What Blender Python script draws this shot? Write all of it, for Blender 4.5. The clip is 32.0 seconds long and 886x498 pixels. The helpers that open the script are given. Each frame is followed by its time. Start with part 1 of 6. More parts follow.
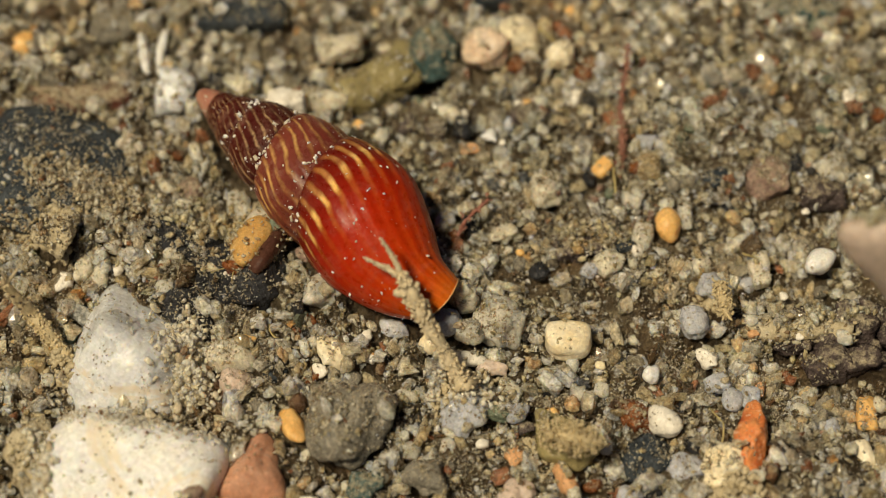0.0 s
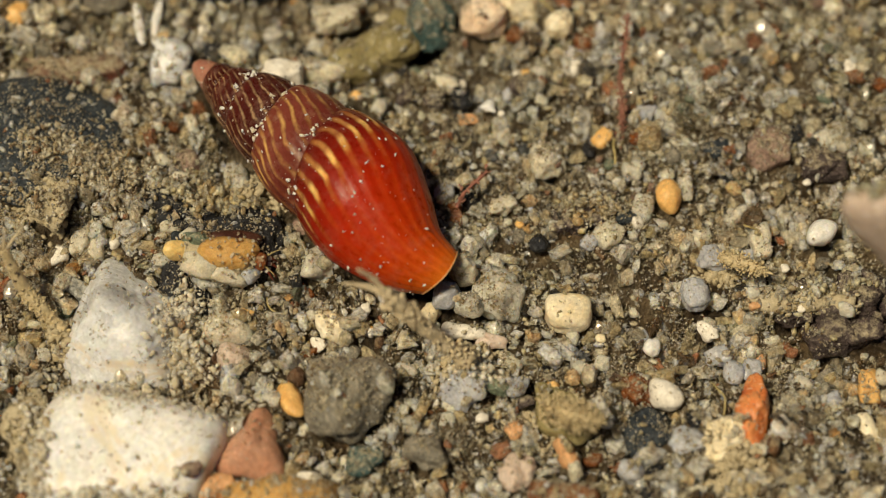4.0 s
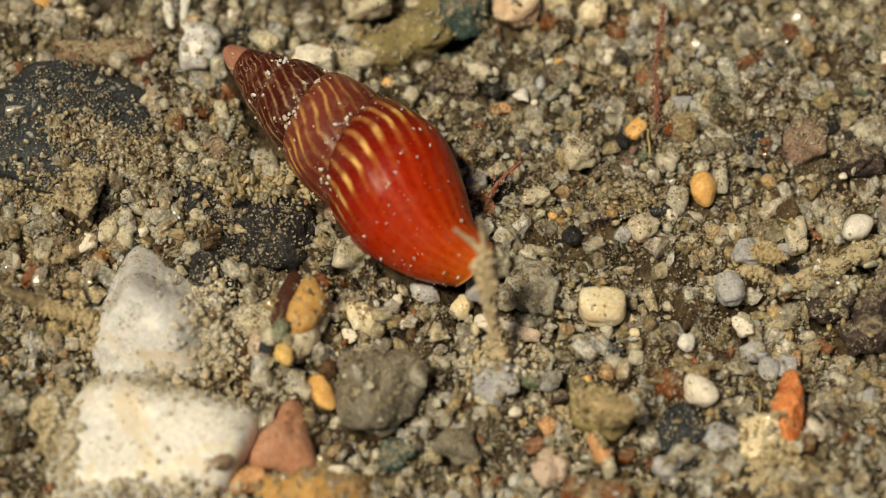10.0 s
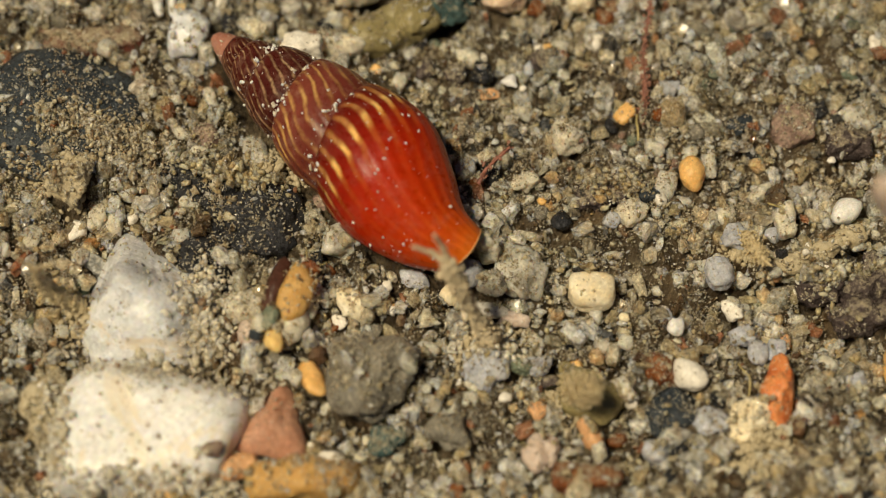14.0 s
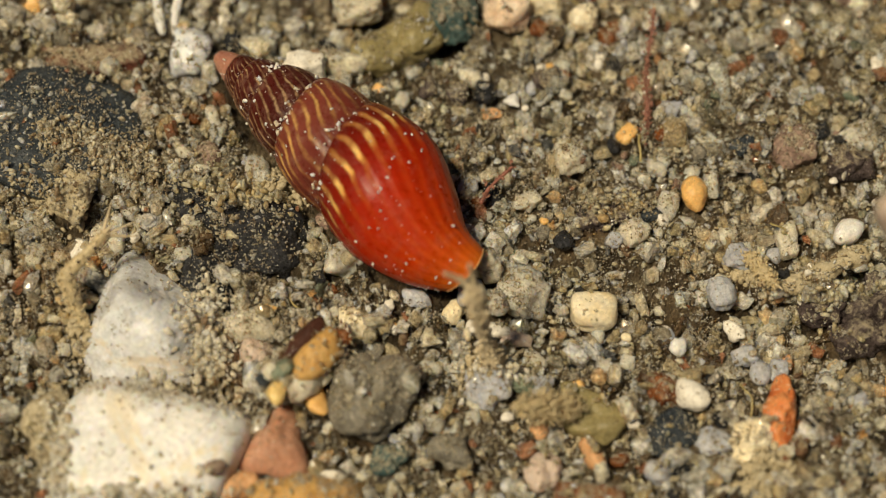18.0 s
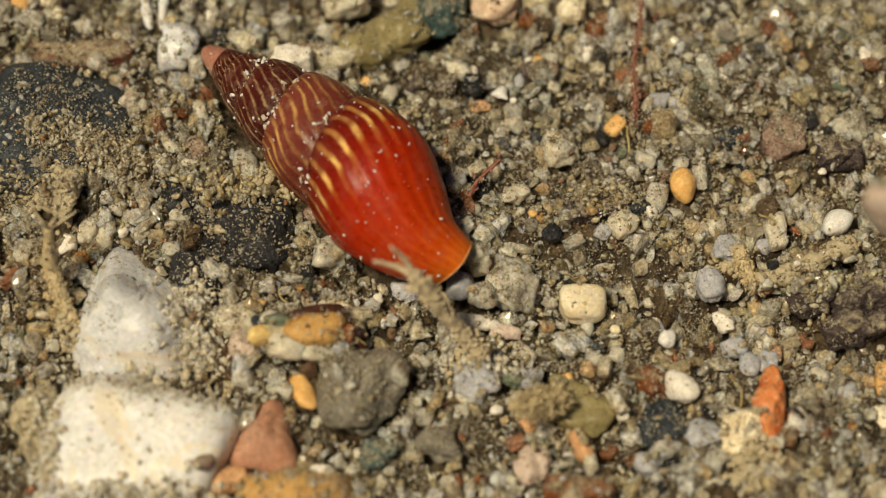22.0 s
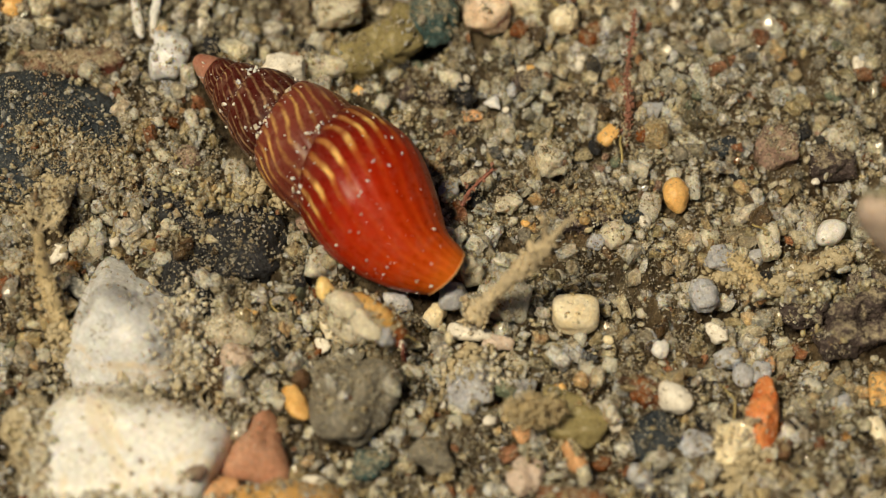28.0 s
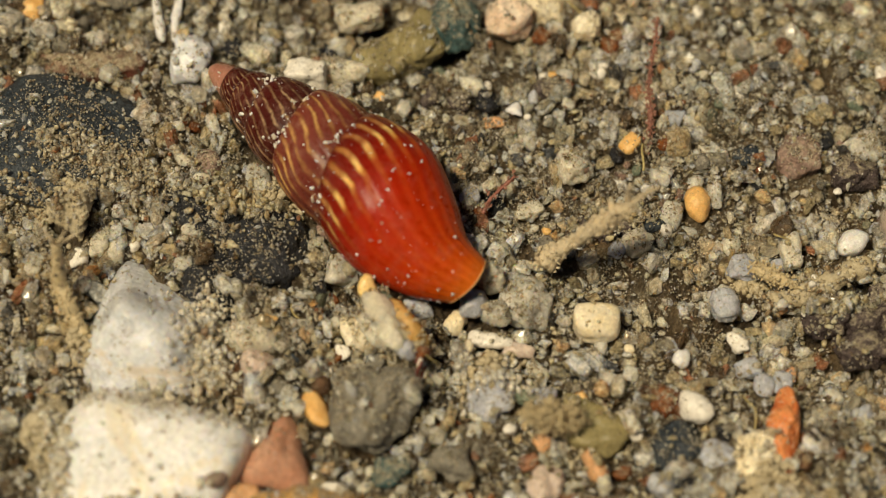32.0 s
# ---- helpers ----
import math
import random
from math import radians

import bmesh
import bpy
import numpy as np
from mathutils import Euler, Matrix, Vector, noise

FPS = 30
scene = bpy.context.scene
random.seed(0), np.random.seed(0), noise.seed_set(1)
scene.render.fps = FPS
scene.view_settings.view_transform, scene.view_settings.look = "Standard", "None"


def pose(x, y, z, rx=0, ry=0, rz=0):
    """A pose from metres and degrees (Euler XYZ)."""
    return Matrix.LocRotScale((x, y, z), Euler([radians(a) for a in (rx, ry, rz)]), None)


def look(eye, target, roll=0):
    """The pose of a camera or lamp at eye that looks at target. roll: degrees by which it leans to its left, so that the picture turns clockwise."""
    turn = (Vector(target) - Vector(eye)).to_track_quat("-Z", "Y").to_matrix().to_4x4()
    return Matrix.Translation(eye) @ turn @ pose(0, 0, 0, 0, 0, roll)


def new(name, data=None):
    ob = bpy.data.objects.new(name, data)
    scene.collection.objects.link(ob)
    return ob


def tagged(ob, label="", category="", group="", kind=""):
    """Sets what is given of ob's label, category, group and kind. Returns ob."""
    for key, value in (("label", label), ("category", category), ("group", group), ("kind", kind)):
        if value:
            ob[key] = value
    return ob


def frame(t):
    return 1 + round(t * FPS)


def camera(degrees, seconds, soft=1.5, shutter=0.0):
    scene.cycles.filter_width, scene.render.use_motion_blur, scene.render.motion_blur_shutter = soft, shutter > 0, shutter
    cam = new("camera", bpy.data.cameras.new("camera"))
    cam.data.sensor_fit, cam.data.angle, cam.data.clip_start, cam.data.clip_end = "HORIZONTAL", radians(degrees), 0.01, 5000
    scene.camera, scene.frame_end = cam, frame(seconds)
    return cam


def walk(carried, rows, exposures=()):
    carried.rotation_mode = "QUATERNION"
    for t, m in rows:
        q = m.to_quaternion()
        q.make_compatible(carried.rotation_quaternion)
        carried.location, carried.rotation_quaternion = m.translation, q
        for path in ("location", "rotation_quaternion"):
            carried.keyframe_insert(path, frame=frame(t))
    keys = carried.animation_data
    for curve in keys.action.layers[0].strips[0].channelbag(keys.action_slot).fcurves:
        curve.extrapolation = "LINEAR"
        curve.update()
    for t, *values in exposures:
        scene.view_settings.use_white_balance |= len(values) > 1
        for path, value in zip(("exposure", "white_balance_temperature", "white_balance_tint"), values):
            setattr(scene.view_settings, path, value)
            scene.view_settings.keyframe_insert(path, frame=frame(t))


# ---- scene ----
MM = 0.001

# ---------------- camera ----------------
cam = camera(20, 32.0, 1.1)
cam.data.dof.use_dof = True
cam.data.dof.focus_distance = 0.0676
cam.data.dof.aperture_fstop = 46
walk(cam, [
    (0.0, pose(0.000000, -0.034737, 0.060166, 30.0000, -0.0000, 0.0000)),
    (0.5, pose(0.000189, -0.034713, 0.060115, 29.9419, 0.1669, 0.0322)),
    (1.0, pose(-0.000068, -0.034404, 0.060134, 29.6386, 0.0079, 0.0182)),
    (1.5, pose(-0.000028, -0.034449, 0.060097, 29.5800, 0.0439, -0.0223)),
    (2.0, pose(-0.000226, -0.034344, 0.059978, 29.5393, 0.0147, 0.0800)),
    (2.5, pose(-0.000313, -0.034194, 0.059948, 29.2781, -0.1237, -0.1300)),
    (3.0, pose(-0.000173, -0.034228, 0.059904, 29.2148, -0.0618, -0.2758)),
    (3.5, pose(-0.000222, -0.034178, 0.059893, 29.1189, -0.1031, -0.2255)),
    (5.5, pose(-0.000180, -0.034112, 0.059906, 28.9100, -0.0933, -0.3243)),
    (6.0, pose(-0.000255, -0.034152, 0.060041, 28.8285, -0.4633, -0.6887)),
    (6.5, pose(-0.000275, -0.034271, 0.059916, 28.9222, -0.5199, -0.8669)),
    (7.0, pose(-0.000532, -0.034136, 0.059873, 28.9204, -0.5899, -0.7531)),
    (7.5, pose(-0.000455, -0.034027, 0.060031, 28.6187, -0.6256, -0.8531)),
    (8.0, pose(-0.000820, -0.033814, 0.060010, 28.4655, -0.9011, -0.9846)),
    (8.5, pose(-0.001193, -0.033479, 0.059863, 28.5228, -0.8637, -0.3811)),
    (9.0, pose(-0.000989, -0.033296, 0.059755, 28.2878, -0.7015, -0.3734)),
    (9.5, pose(-0.001447, -0.033075, 0.059740, 28.0925, -0.8362, -0.2025)),
    (10.0, pose(-0.001655, -0.032939, 0.059741, 28.0058, -0.8125, 0.0682)),
    (10.5, pose(-0.001613, -0.033020, 0.059669, 28.0277, -0.6856, 0.1392)),
    (11.0, pose(-0.001614, -0.033088, 0.059652, 28.0164, -0.6487, 0.1814)),
    (11.5, pose(-0.001611, -0.033113, 0.059766, 27.8916, -0.6471, 0.1148)),
    (12.0, pose(-0.001678, -0.033252, 0.059676, 28.0342, -0.7066, 0.0617)),
    (12.5, pose(-0.001765, -0.033175, 0.059757, 27.9381, -0.8458, -0.1173)),
    (13.0, pose(-0.001498, -0.033223, 0.059745, 27.9696, -0.6983, -0.1129)),
    (13.5, pose(-0.001604, -0.033164, 0.059709, 27.9048, -0.8476, -0.2417)),
    (15.5, pose(-0.001393, -0.032973, 0.059795, 27.6565, -0.7126, -0.3053)),
    (16.0, pose(-0.002000, -0.033099, 0.059733, 27.9700, -0.9886, -0.1225)),
    (16.5, pose(-0.001241, -0.033408, 0.059708, 28.0772, -0.6625, -0.3466)),
    (17.0, pose(-0.001480, -0.033321, 0.059784, 27.9866, -1.0028, -0.6770)),
    (17.5, pose(-0.001975, -0.033225, 0.059677, 28.1774, -1.2732, -0.5174)),
    (18.0, pose(-0.001933, -0.033086, 0.059714, 28.2517, -1.1364, -0.2335)),
    (18.5, pose(-0.001795, -0.033013, 0.059746, 28.1577, -1.0683, -0.2913)),
    (19.0, pose(-0.001918, -0.033000, 0.059716, 28.1629, -1.1669, -0.3511)),
    (19.5, pose(-0.001721, -0.033002, 0.059631, 28.2380, -0.9620, -0.2186)),
    (20.0, pose(-0.001649, -0.033113, 0.059580, 28.3187, -0.9056, -0.2358)),
    (20.5, pose(-0.001609, -0.032945, 0.059602, 28.1988, -0.8561, -0.1320)),
    (21.0, pose(-0.001511, -0.032939, 0.059682, 28.1090, -0.8774, -0.3286)),
    (21.5, pose(-0.001585, -0.032926, 0.059615, 28.0636, -0.9126, -0.3797)),
    (22.0, pose(-0.001518, -0.033039, 0.059663, 28.0875, -0.8851, -0.5123)),
    (22.5, pose(-0.001187, -0.033149, 0.059697, 28.0755, -0.7833, -0.6808)),
    (23.0, pose(-0.001295, -0.033076, 0.059694, 28.0476, -0.9235, -0.8365)),
    (23.5, pose(-0.001213, -0.033243, 0.059617, 28.1811, -0.9597, -0.9105)),
    (24.0, pose(-0.001031, -0.033104, 0.059714, 28.0380, -0.8829, -0.9381)),
    (24.5, pose(-0.001420, -0.032983, 0.059755, 28.0163, -1.0935, -0.9057)),
    (25.0, pose(-0.001791, -0.032780, 0.059850, 27.9796, -1.2702, -0.6471)),
    (25.5, pose(-0.001505, -0.032867, 0.059784, 28.0540, -1.0417, -0.6115)),
    (27.5, pose(-0.001811, -0.032792, 0.059675, 28.1512, -1.1628, -0.4585)),
    (28.0, pose(-0.001790, -0.032779, 0.059554, 28.1649, -1.2713, -0.6498)),
    (28.5, pose(-0.002296, -0.032193, 0.059656, 27.8488, -1.4079, -0.2891)),
    (29.0, pose(-0.002349, -0.032284, 0.059743, 27.8626, -1.3708, -0.1965)),
    (29.5, pose(-0.002468, -0.032211, 0.059760, 27.8381, -1.4150, -0.0633)),
    (30.0, pose(-0.002472, -0.032317, 0.059721, 27.8763, -1.4882, -0.1452)),
    (30.5, pose(-0.002335, -0.032389, 0.059758, 27.8172, -1.4930, -0.3440)),
    (31.0, pose(-0.002325, -0.032369, 0.059691, 27.8894, -1.4847, -0.2743)),
    (31.5, pose(-0.002207, -0.032454, 0.059653, 27.9391, -1.4561, -0.3276)),
    (32.0, pose(-0.002321, -0.032437, 0.059552, 28.0572, -1.4725, -0.2238)),
], exposures=[(0.0, 0.0, 6500, 10), (32.0, 0.0, 6500, 10)])

# ---------------- light ----------------
SUN_FROM = Vector((-0.33, -0.22, 0.90)).normalized()
world = bpy.data.worlds.new("water_light")
world.use_nodes = True
scene.world = world
wt = world.node_tree
sky = wt.nodes.new("ShaderNodeTexSky")
sky.sky_type = "NISHITA"
sky.sun_disc = False
sky.sun_elevation = math.asin(SUN_FROM.z)
sky.sun_rotation = math.atan2(SUN_FROM.x, SUN_FROM.y)
wt.links.new(sky.outputs[0], wt.nodes["Background"].inputs[0])
wt.nodes["Background"].inputs[1].default_value = 0.012
sun = new("sun", bpy.data.lights.new("sun", "SUN"))
sun.data.energy = 3.7
sun.data.angle = radians(10.0)
sun.data.color = (1.0, 0.845, 0.575)
sun.matrix_world = look(SUN_FROM, (0, 0, 0))

# ---------------- materials ----------------


def node(nt, kind, **inputs):
    n = nt.nodes.new(kind)
    for k, v in inputs.items():
        n.inputs[k.replace("_", " ")].default_value = v
    return n


def rgb(c):
    return (c[0], c[1], c[2], 1.0)


def base_material(name):
    m = bpy.data.materials.new(name)
    m.use_nodes = True
    nt = m.node_tree
    tc = nt.nodes.new("ShaderNodeTexCoord")
    mp = nt.nodes.new("ShaderNodeMapping")
    mp.inputs["Scale"].default_value = (1000, 1000, 1000)
    nt.links.new(tc.outputs["Object"], mp.inputs["Vector"])
    return m, nt, mp.outputs[0], nt.nodes["Principled BSDF"]


def noise_node(nt, vec, scale, detail=3.0, rough=0.55, distort=0.0):
    n = node(nt, "ShaderNodeTexNoise", Scale=scale, Detail=detail, Roughness=rough, Distortion=distort)
    nt.links.new(vec, n.inputs["Vector"])
    return n.outputs["Fac"]


def ramp(nt, fac, stops, mode="LINEAR"):
    r = nt.nodes.new("ShaderNodeValToRGB")
    r.color_ramp.interpolation = mode
    e = r.color_ramp.elements
    while len(e) < len(stops):
        e.new(0.5)
    for el, (p, c) in zip(e, stops):
        el.position = p
        el.color = rgb(c) if len(c) == 3 else c
    nt.links.new(fac, r.inputs[0])
    return r.outputs[0]


def mix(nt, fac, a, b, blend="MIX"):
    n = nt.nodes.new("ShaderNodeMix")
    n.data_type = "RGBA"
    n.blend_type = blend
    for sock, v in ((n.inputs[0], fac), (n.inputs[6], a), (n.inputs[7], b)):
        if isinstance(v, (int, float)):
            sock.default_value = v
        elif isinstance(v, tuple):
            sock.default_value = rgb(v)
        else:
            nt.links.new(v, sock)
    return n.outputs[2]


def scalar(nt, op, a, b=0.0):
    n = nt.nodes.new("ShaderNodeMath")
    n.operation = op
    n.use_clamp = True
    for sock, v in ((n.inputs[0], a), (n.inputs[1], b)):
        if isinstance(v, (int, float)):
            sock.default_value = v
        else:
            nt.links.new(v, sock)
    return n.outputs[0]


def bump(nt, bsdf, height, strength, dist):
    b = node(nt, "ShaderNodeBump", Strength=strength, Distance=dist * MM)
    nt.links.new(height, b.inputs["Height"])
    nt.links.new(b.outputs[0], bsdf.inputs["Normal"])


SILT = (0.61, 0.535, 0.375)
SILT_DARK = (0.36, 0.305, 0.195)


def sugar(nt, vec, scale):
    """Crystalline crumb: sparkle put into the colour, each small cell a little lighter or darker, and tilted its own
    way.
    """
    vo = node(nt, "ShaderNodeTexVoronoi", Scale=scale, Randomness=1.0)
    nt.links.new(vec, vo.inputs["Vector"])
    bw = nt.nodes.new("ShaderNodeRGBToBW")
    nt.links.new(vo.outputs["Color"], bw.inputs[0])
    tone = ramp(nt, bw.outputs[0], [(0.2, (0.66, 0.66, 0.66)), (0.5, (1.0, 1.0, 1.0)), (0.72, (1.22, 1.22, 1.22)), (0.85, (1.6, 1.6, 1.6))])
    return tone, mix(nt, 0.5, bw.outputs[0], vo.outputs["Distance"])


def stone(name, c1, c2, scale=2.0, rough=0.45, dust=0.3, veins=None, glitter=0.0, sss=0.0, bumps=0.5, spots=None, clear=0.0):
    """Mineral: two tones in patches, fine grain, and silt lying on its upward faces."""
    m, nt, vec, b = base_material(name)
    info = nt.nodes.new("ShaderNodeObjectInfo")
    off = nt.nodes.new("ShaderNodeVectorMath")
    off.operation = "ADD"
    seed = nt.nodes.new("ShaderNodeVectorMath")
    seed.operation = "SCALE"
    nt.links.new(info.outputs["Location"], seed.inputs[0])
    seed.inputs["Scale"].default_value = 3000
    nt.links.new(vec, off.inputs[0])
    nt.links.new(seed.outputs[0], off.inputs[1])
    v = off.outputs[0]
    n1 = noise_node(nt, v, scale, 5, 0.65, 0.4)
    fine = noise_node(nt, v, scale * 9, 4, 0.7)
    col = ramp(nt, n1, [(0.35, c1), (0.65, c2)])
    grain = ramp(nt, fine, [(0.3, (0.62, 0.62, 0.62)), (0.7, (1.25, 1.25, 1.25))])
    col = mix(nt, 0.75 if bumps > 0.2 else 0.4, col, grain, "MULTIPLY")
    tone, cells = sugar(nt, v, 13.0)
    col = mix(nt, 0.7 if bumps > 0.35 else 0.25, col, tone, "MULTIPLY")
    if veins:
        vn = noise_node(nt, v, scale * 0.7, 6, 0.6, 1.5)
        vm = ramp(nt, vn, [(0.56, (0, 0, 0)), (0.62, (1, 1, 1)), (0.68, (0, 0, 0))])
        col = mix(nt, vm, col, veins)
    if spots:
        vo = node(nt, "ShaderNodeTexVoronoi", Scale=spots[1])
        nt.links.new(v, vo.inputs["Vector"])
        sp = ramp(nt, vo.outputs["Distance"], [(spots[2], (1, 1, 1)), (spots[2] + 0.08, (0, 0, 0))])
        col = mix(nt, sp, col, spots[0])
    geo = nt.nodes.new("ShaderNodeNewGeometry")
    sep = nt.nodes.new("ShaderNodeSeparateXYZ")
    nt.links.new(geo.outputs["Normal"], sep.inputs[0])
    dn = noise_node(nt, v, 6.0, 9, 0.80, 0.2)
    up = scalar(nt, "MULTIPLY", sep.outputs[2], 0.32)
    dm = scalar(nt, "ADD", dn, up)
    lo = 0.98 - 0.42 * dust
    mask = ramp(nt, dm, [(lo - 0.03, (0, 0, 0)), (lo + 0.16, (0.9, 0.9, 0.9))])
    silt = ramp(nt, noise_node(nt, v, 14, 4, 0.7), [(0.35, SILT_DARK), (0.62, SILT)])
    col = mix(nt, mask, col, silt)
    nt.links.new(col, b.inputs["Base Color"])
    rr = ramp(nt, mask, [(0.0, (rough * 0.75,) * 3), (1.0, (0.6,) * 3)])
    if glitter:
        vg = node(nt, "ShaderNodeTexVoronoi", Scale=11.0)
        nt.links.new(v, vg.inputs["Vector"])
        g = ramp(nt, vg.outputs["Color"], [(0.55, (0, 0, 0)), (0.62, (1, 1, 1))])
        rr = mix(nt, scalar(nt, "MULTIPLY", g, glitter), rr, (0.12, 0.12, 0.12))
    nt.links.new(rr, b.inputs["Roughness"])
    b.inputs["IOR"].default_value = 1.30 if clear else 1.36
    if clear:
        b.inputs["Transmission Weight"].default_value = clear * 0.2
        sss = min(0.95, clear * 1.5)
    if sss:
        b.inputs["Subsurface Weight"].default_value = sss
        b.inputs["Subsurface Radius"].default_value = (1.0, 0.8, 0.55)
        b.inputs["Subsurface Scale"].default_value = 0.35 * MM
    vc = node(nt, "ShaderNodeTexVoronoi", Scale=5.0, Randomness=1.0)
    nt.links.new(v, vc.inputs["Vector"])
    hgt = mix(nt, 0.45, mix(nt, 0.5, fine, dm), vc.outputs["Distance"])
    if bumps > 0.35:
        hgt = mix(nt, 0.35, hgt, cells)
    bump(nt, b, hgt, min(1.0, bumps * 1.5), 0.16)
    return m


M = {
    "quartz": stone("milky_quartz", (0.86, 0.87, 0.88), (0.83, 0.81, 0.77), 0.5, 0.35, -0.25, (0.82, 0.75, 0.62), spots=((0.34, 0.25, 0.16), 1.5, 0.035), sss=0.6, bumps=0.14),
    "greywhite": stone("grey_white_stone", (0.83, 0.84, 0.86), (0.60, 0.62, 0.65), 0.6, 0.35, -0.1, (0.70, 0.63, 0.53), spots=((0.17, 0.16, 0.15), 1.7, 0.08), sss=0.6, bumps=0.14),
    "white": stone("white_grain", (0.86, 0.83, 0.76), (0.78, 0.73, 0.63), 3, 0.45, -0.3, bumps=0.16),
    "ribbed": stone("chalk_white", (0.90, 0.89, 0.86), (0.82, 0.80, 0.76), 2.0, 0.4, -0.4, sss=0.4, bumps=0.16),
    "cream": stone("cream_grain", (0.88, 0.81, 0.64), (0.82, 0.68, 0.42), 1.2, 0.4, -0.3, sss=0.2, bumps=0.16),
    "pale": stone("pale_grain", (0.80, 0.74, 0.60), (0.66, 0.60, 0.47), 2.2, 0.25, 0.06, clear=0.5, bumps=0.28),
    "glass": stone("clear_grey_quartz", (0.74, 0.70, 0.60), (0.56, 0.53, 0.45), 1.6, 0.12, -0.05, glitter=0.5, clear=0.75, bumps=0.22),
    "bluegrey": stone("blue_grey_grain", (0.62, 0.63, 0.67), (0.46, 0.47, 0.51), 1.8, 0.18, 0.0, glitter=0.5, clear=0.5, bumps=0.24),
    "orange": stone("orange_grain", (0.84, 0.53, 0.21), (0.76, 0.43, 0.14), 2.0, 0.4, -0.3, sss=0.3, bumps=0.16),
    "amber": stone("amber_grain", (0.68, 0.44, 0.17), (0.58, 0.33, 0.10), 3.0, 0.3, 0.14, sss=0.6, bumps=0.3),
    "maroon": stone("dark_maroon_sliver", (0.055, 0.022, 0.016), (0.10, 0.045, 0.030), 1.5, 0.25, 0.0, glitter=0.4, bumps=0.24),
    "blush": stone("peach_white_grain", (0.84, 0.72, 0.58), (0.76, 0.56, 0.40), 1.4, 0.4, 0.1, sss=0.4, bumps=0.2),
    "yellow": stone("yellow_grain", (0.88, 0.66, 0.30), (0.80, 0.54, 0.20), 1.5, 0.3, -0.2, sss=0.5, bumps=0.14),
    "peach": stone("peach_grain", (0.72, 0.42, 0.22), (0.66, 0.36, 0.17), 2.5, 0.5, 0.12, sss=0.2, bumps=0.3),
    "redorange": stone("red_orange_stone", (0.56, 0.13, 0.035), (0.78, 0.34, 0.13), 2.0, 0.3, -0.5, (0.80, 0.52, 0.34), glitter=0.3, bumps=0.16),
    "terracotta": stone("terracotta_stone", (0.46, 0.23, 0.145), (0.56, 0.33, 0.23), 1.0, 0.4, 0.12, sss=0.6, bumps=0.12),
    "mauve": stone("mauve_stone", (0.34, 0.24, 0.19), (0.26, 0.17, 0.14), 1.8, 0.6, 0.45, bumps=0.6),
    "pinkgrey": stone("pink_grey_stone", (0.60, 0.48, 0.40), (0.67, 0.55, 0.47), 0.8, 0.5, 0.12, sss=0.4, bumps=0.18),
    "slate": stone("dark_slate", (0.028, 0.036, 0.046), (0.056, 0.066, 0.076), 1.2, 0.3, 0.10, glitter=0.5, bumps=0.6),
    "black": stone("black_stone", (0.016, 0.016, 0.018), (0.040, 0.042, 0.048), 2.0, 0.25, 0.16, glitter=0.8, bumps=0.6),
    "darkmauve": stone("dark_mauve_stone", (0.050, 0.040, 0.040), (0.13, 0.10, 0.095), 2.6, 0.3, 0.50, glitter=1.0, bumps=1.0),
    "grey": stone("grey_stone", (0.30, 0.275, 0.225), (0.16, 0.15, 0.125), 1.6, 0.35, 0.3, glitter=0.5, sss=0.2, bumps=0.5),
    "olive": stone("olive_stone", (0.34, 0.29, 0.14), (0.25, 0.21, 0.10), 1.2, 0.35, 0.12, sss=0.3, bumps=0.2),
    "green": stone("green_grey_grain", (0.20, 0.24, 0.17), (0.13, 0.17, 0.13), 2.2, 0.4, 0.4, glitter=0.4, bumps=0.5),
    "teal": stone("dark_teal_stone", (0.045, 0.085, 0.085), (0.09, 0.15, 0.15), 2.4, 0.25, 0.5, glitter=1.0, bumps=0.8),
    "rust": stone("rust_crust", (0.30, 0.10, 0.025), (0.16, 0.05, 0.02), 2.6, 0.4, 0.4, glitter=0.3, bumps=0.7),
    "redbrown": stone("red_brown_crust", (0.17, 0.055, 0.035), (0.09, 0.035, 0.025), 1.8, 0.5, 0.62, bumps=1.0),
    "silver": stone("silvery_mica", (0.50, 0.50, 0.47), (0.24, 0.25, 0.24), 5.0, 0.22, 0.3, glitter=1.0, bumps=0.7),
    "tan": stone("tan_floc", SILT, (0.48, 0.39, 0.23), 3.5, 0.8, 0.6, bumps=0.34),
}


def tinted(nt, vec, col):
    """Drifts of differently coloured sediment, a few mm across."""
    a = ramp(nt, noise_node(nt, vec, 0.42, 3, 0.6, 0.6), [(0.34, (0.80, 0.82, 0.76)), (0.48, (1, 1, 1)), (0.62, (1.08, 1.0, 0.88)), (0.74, (1.10, 0.88, 0.70))])
    b = ramp(nt, noise_node(nt, vec, 1.5, 4, 0.65, 0.4), [(0.32, (0.46, 0.41, 0.36)), (0.45, (0.95, 0.95, 0.95)), (0.58, (1.12, 1.12, 1.10)), (0.70, (1.40, 1.39, 1.36))])
    return mix(nt, 1.0, mix(nt, 0.9, col, a, "MULTIPLY"), b, "MULTIPLY")


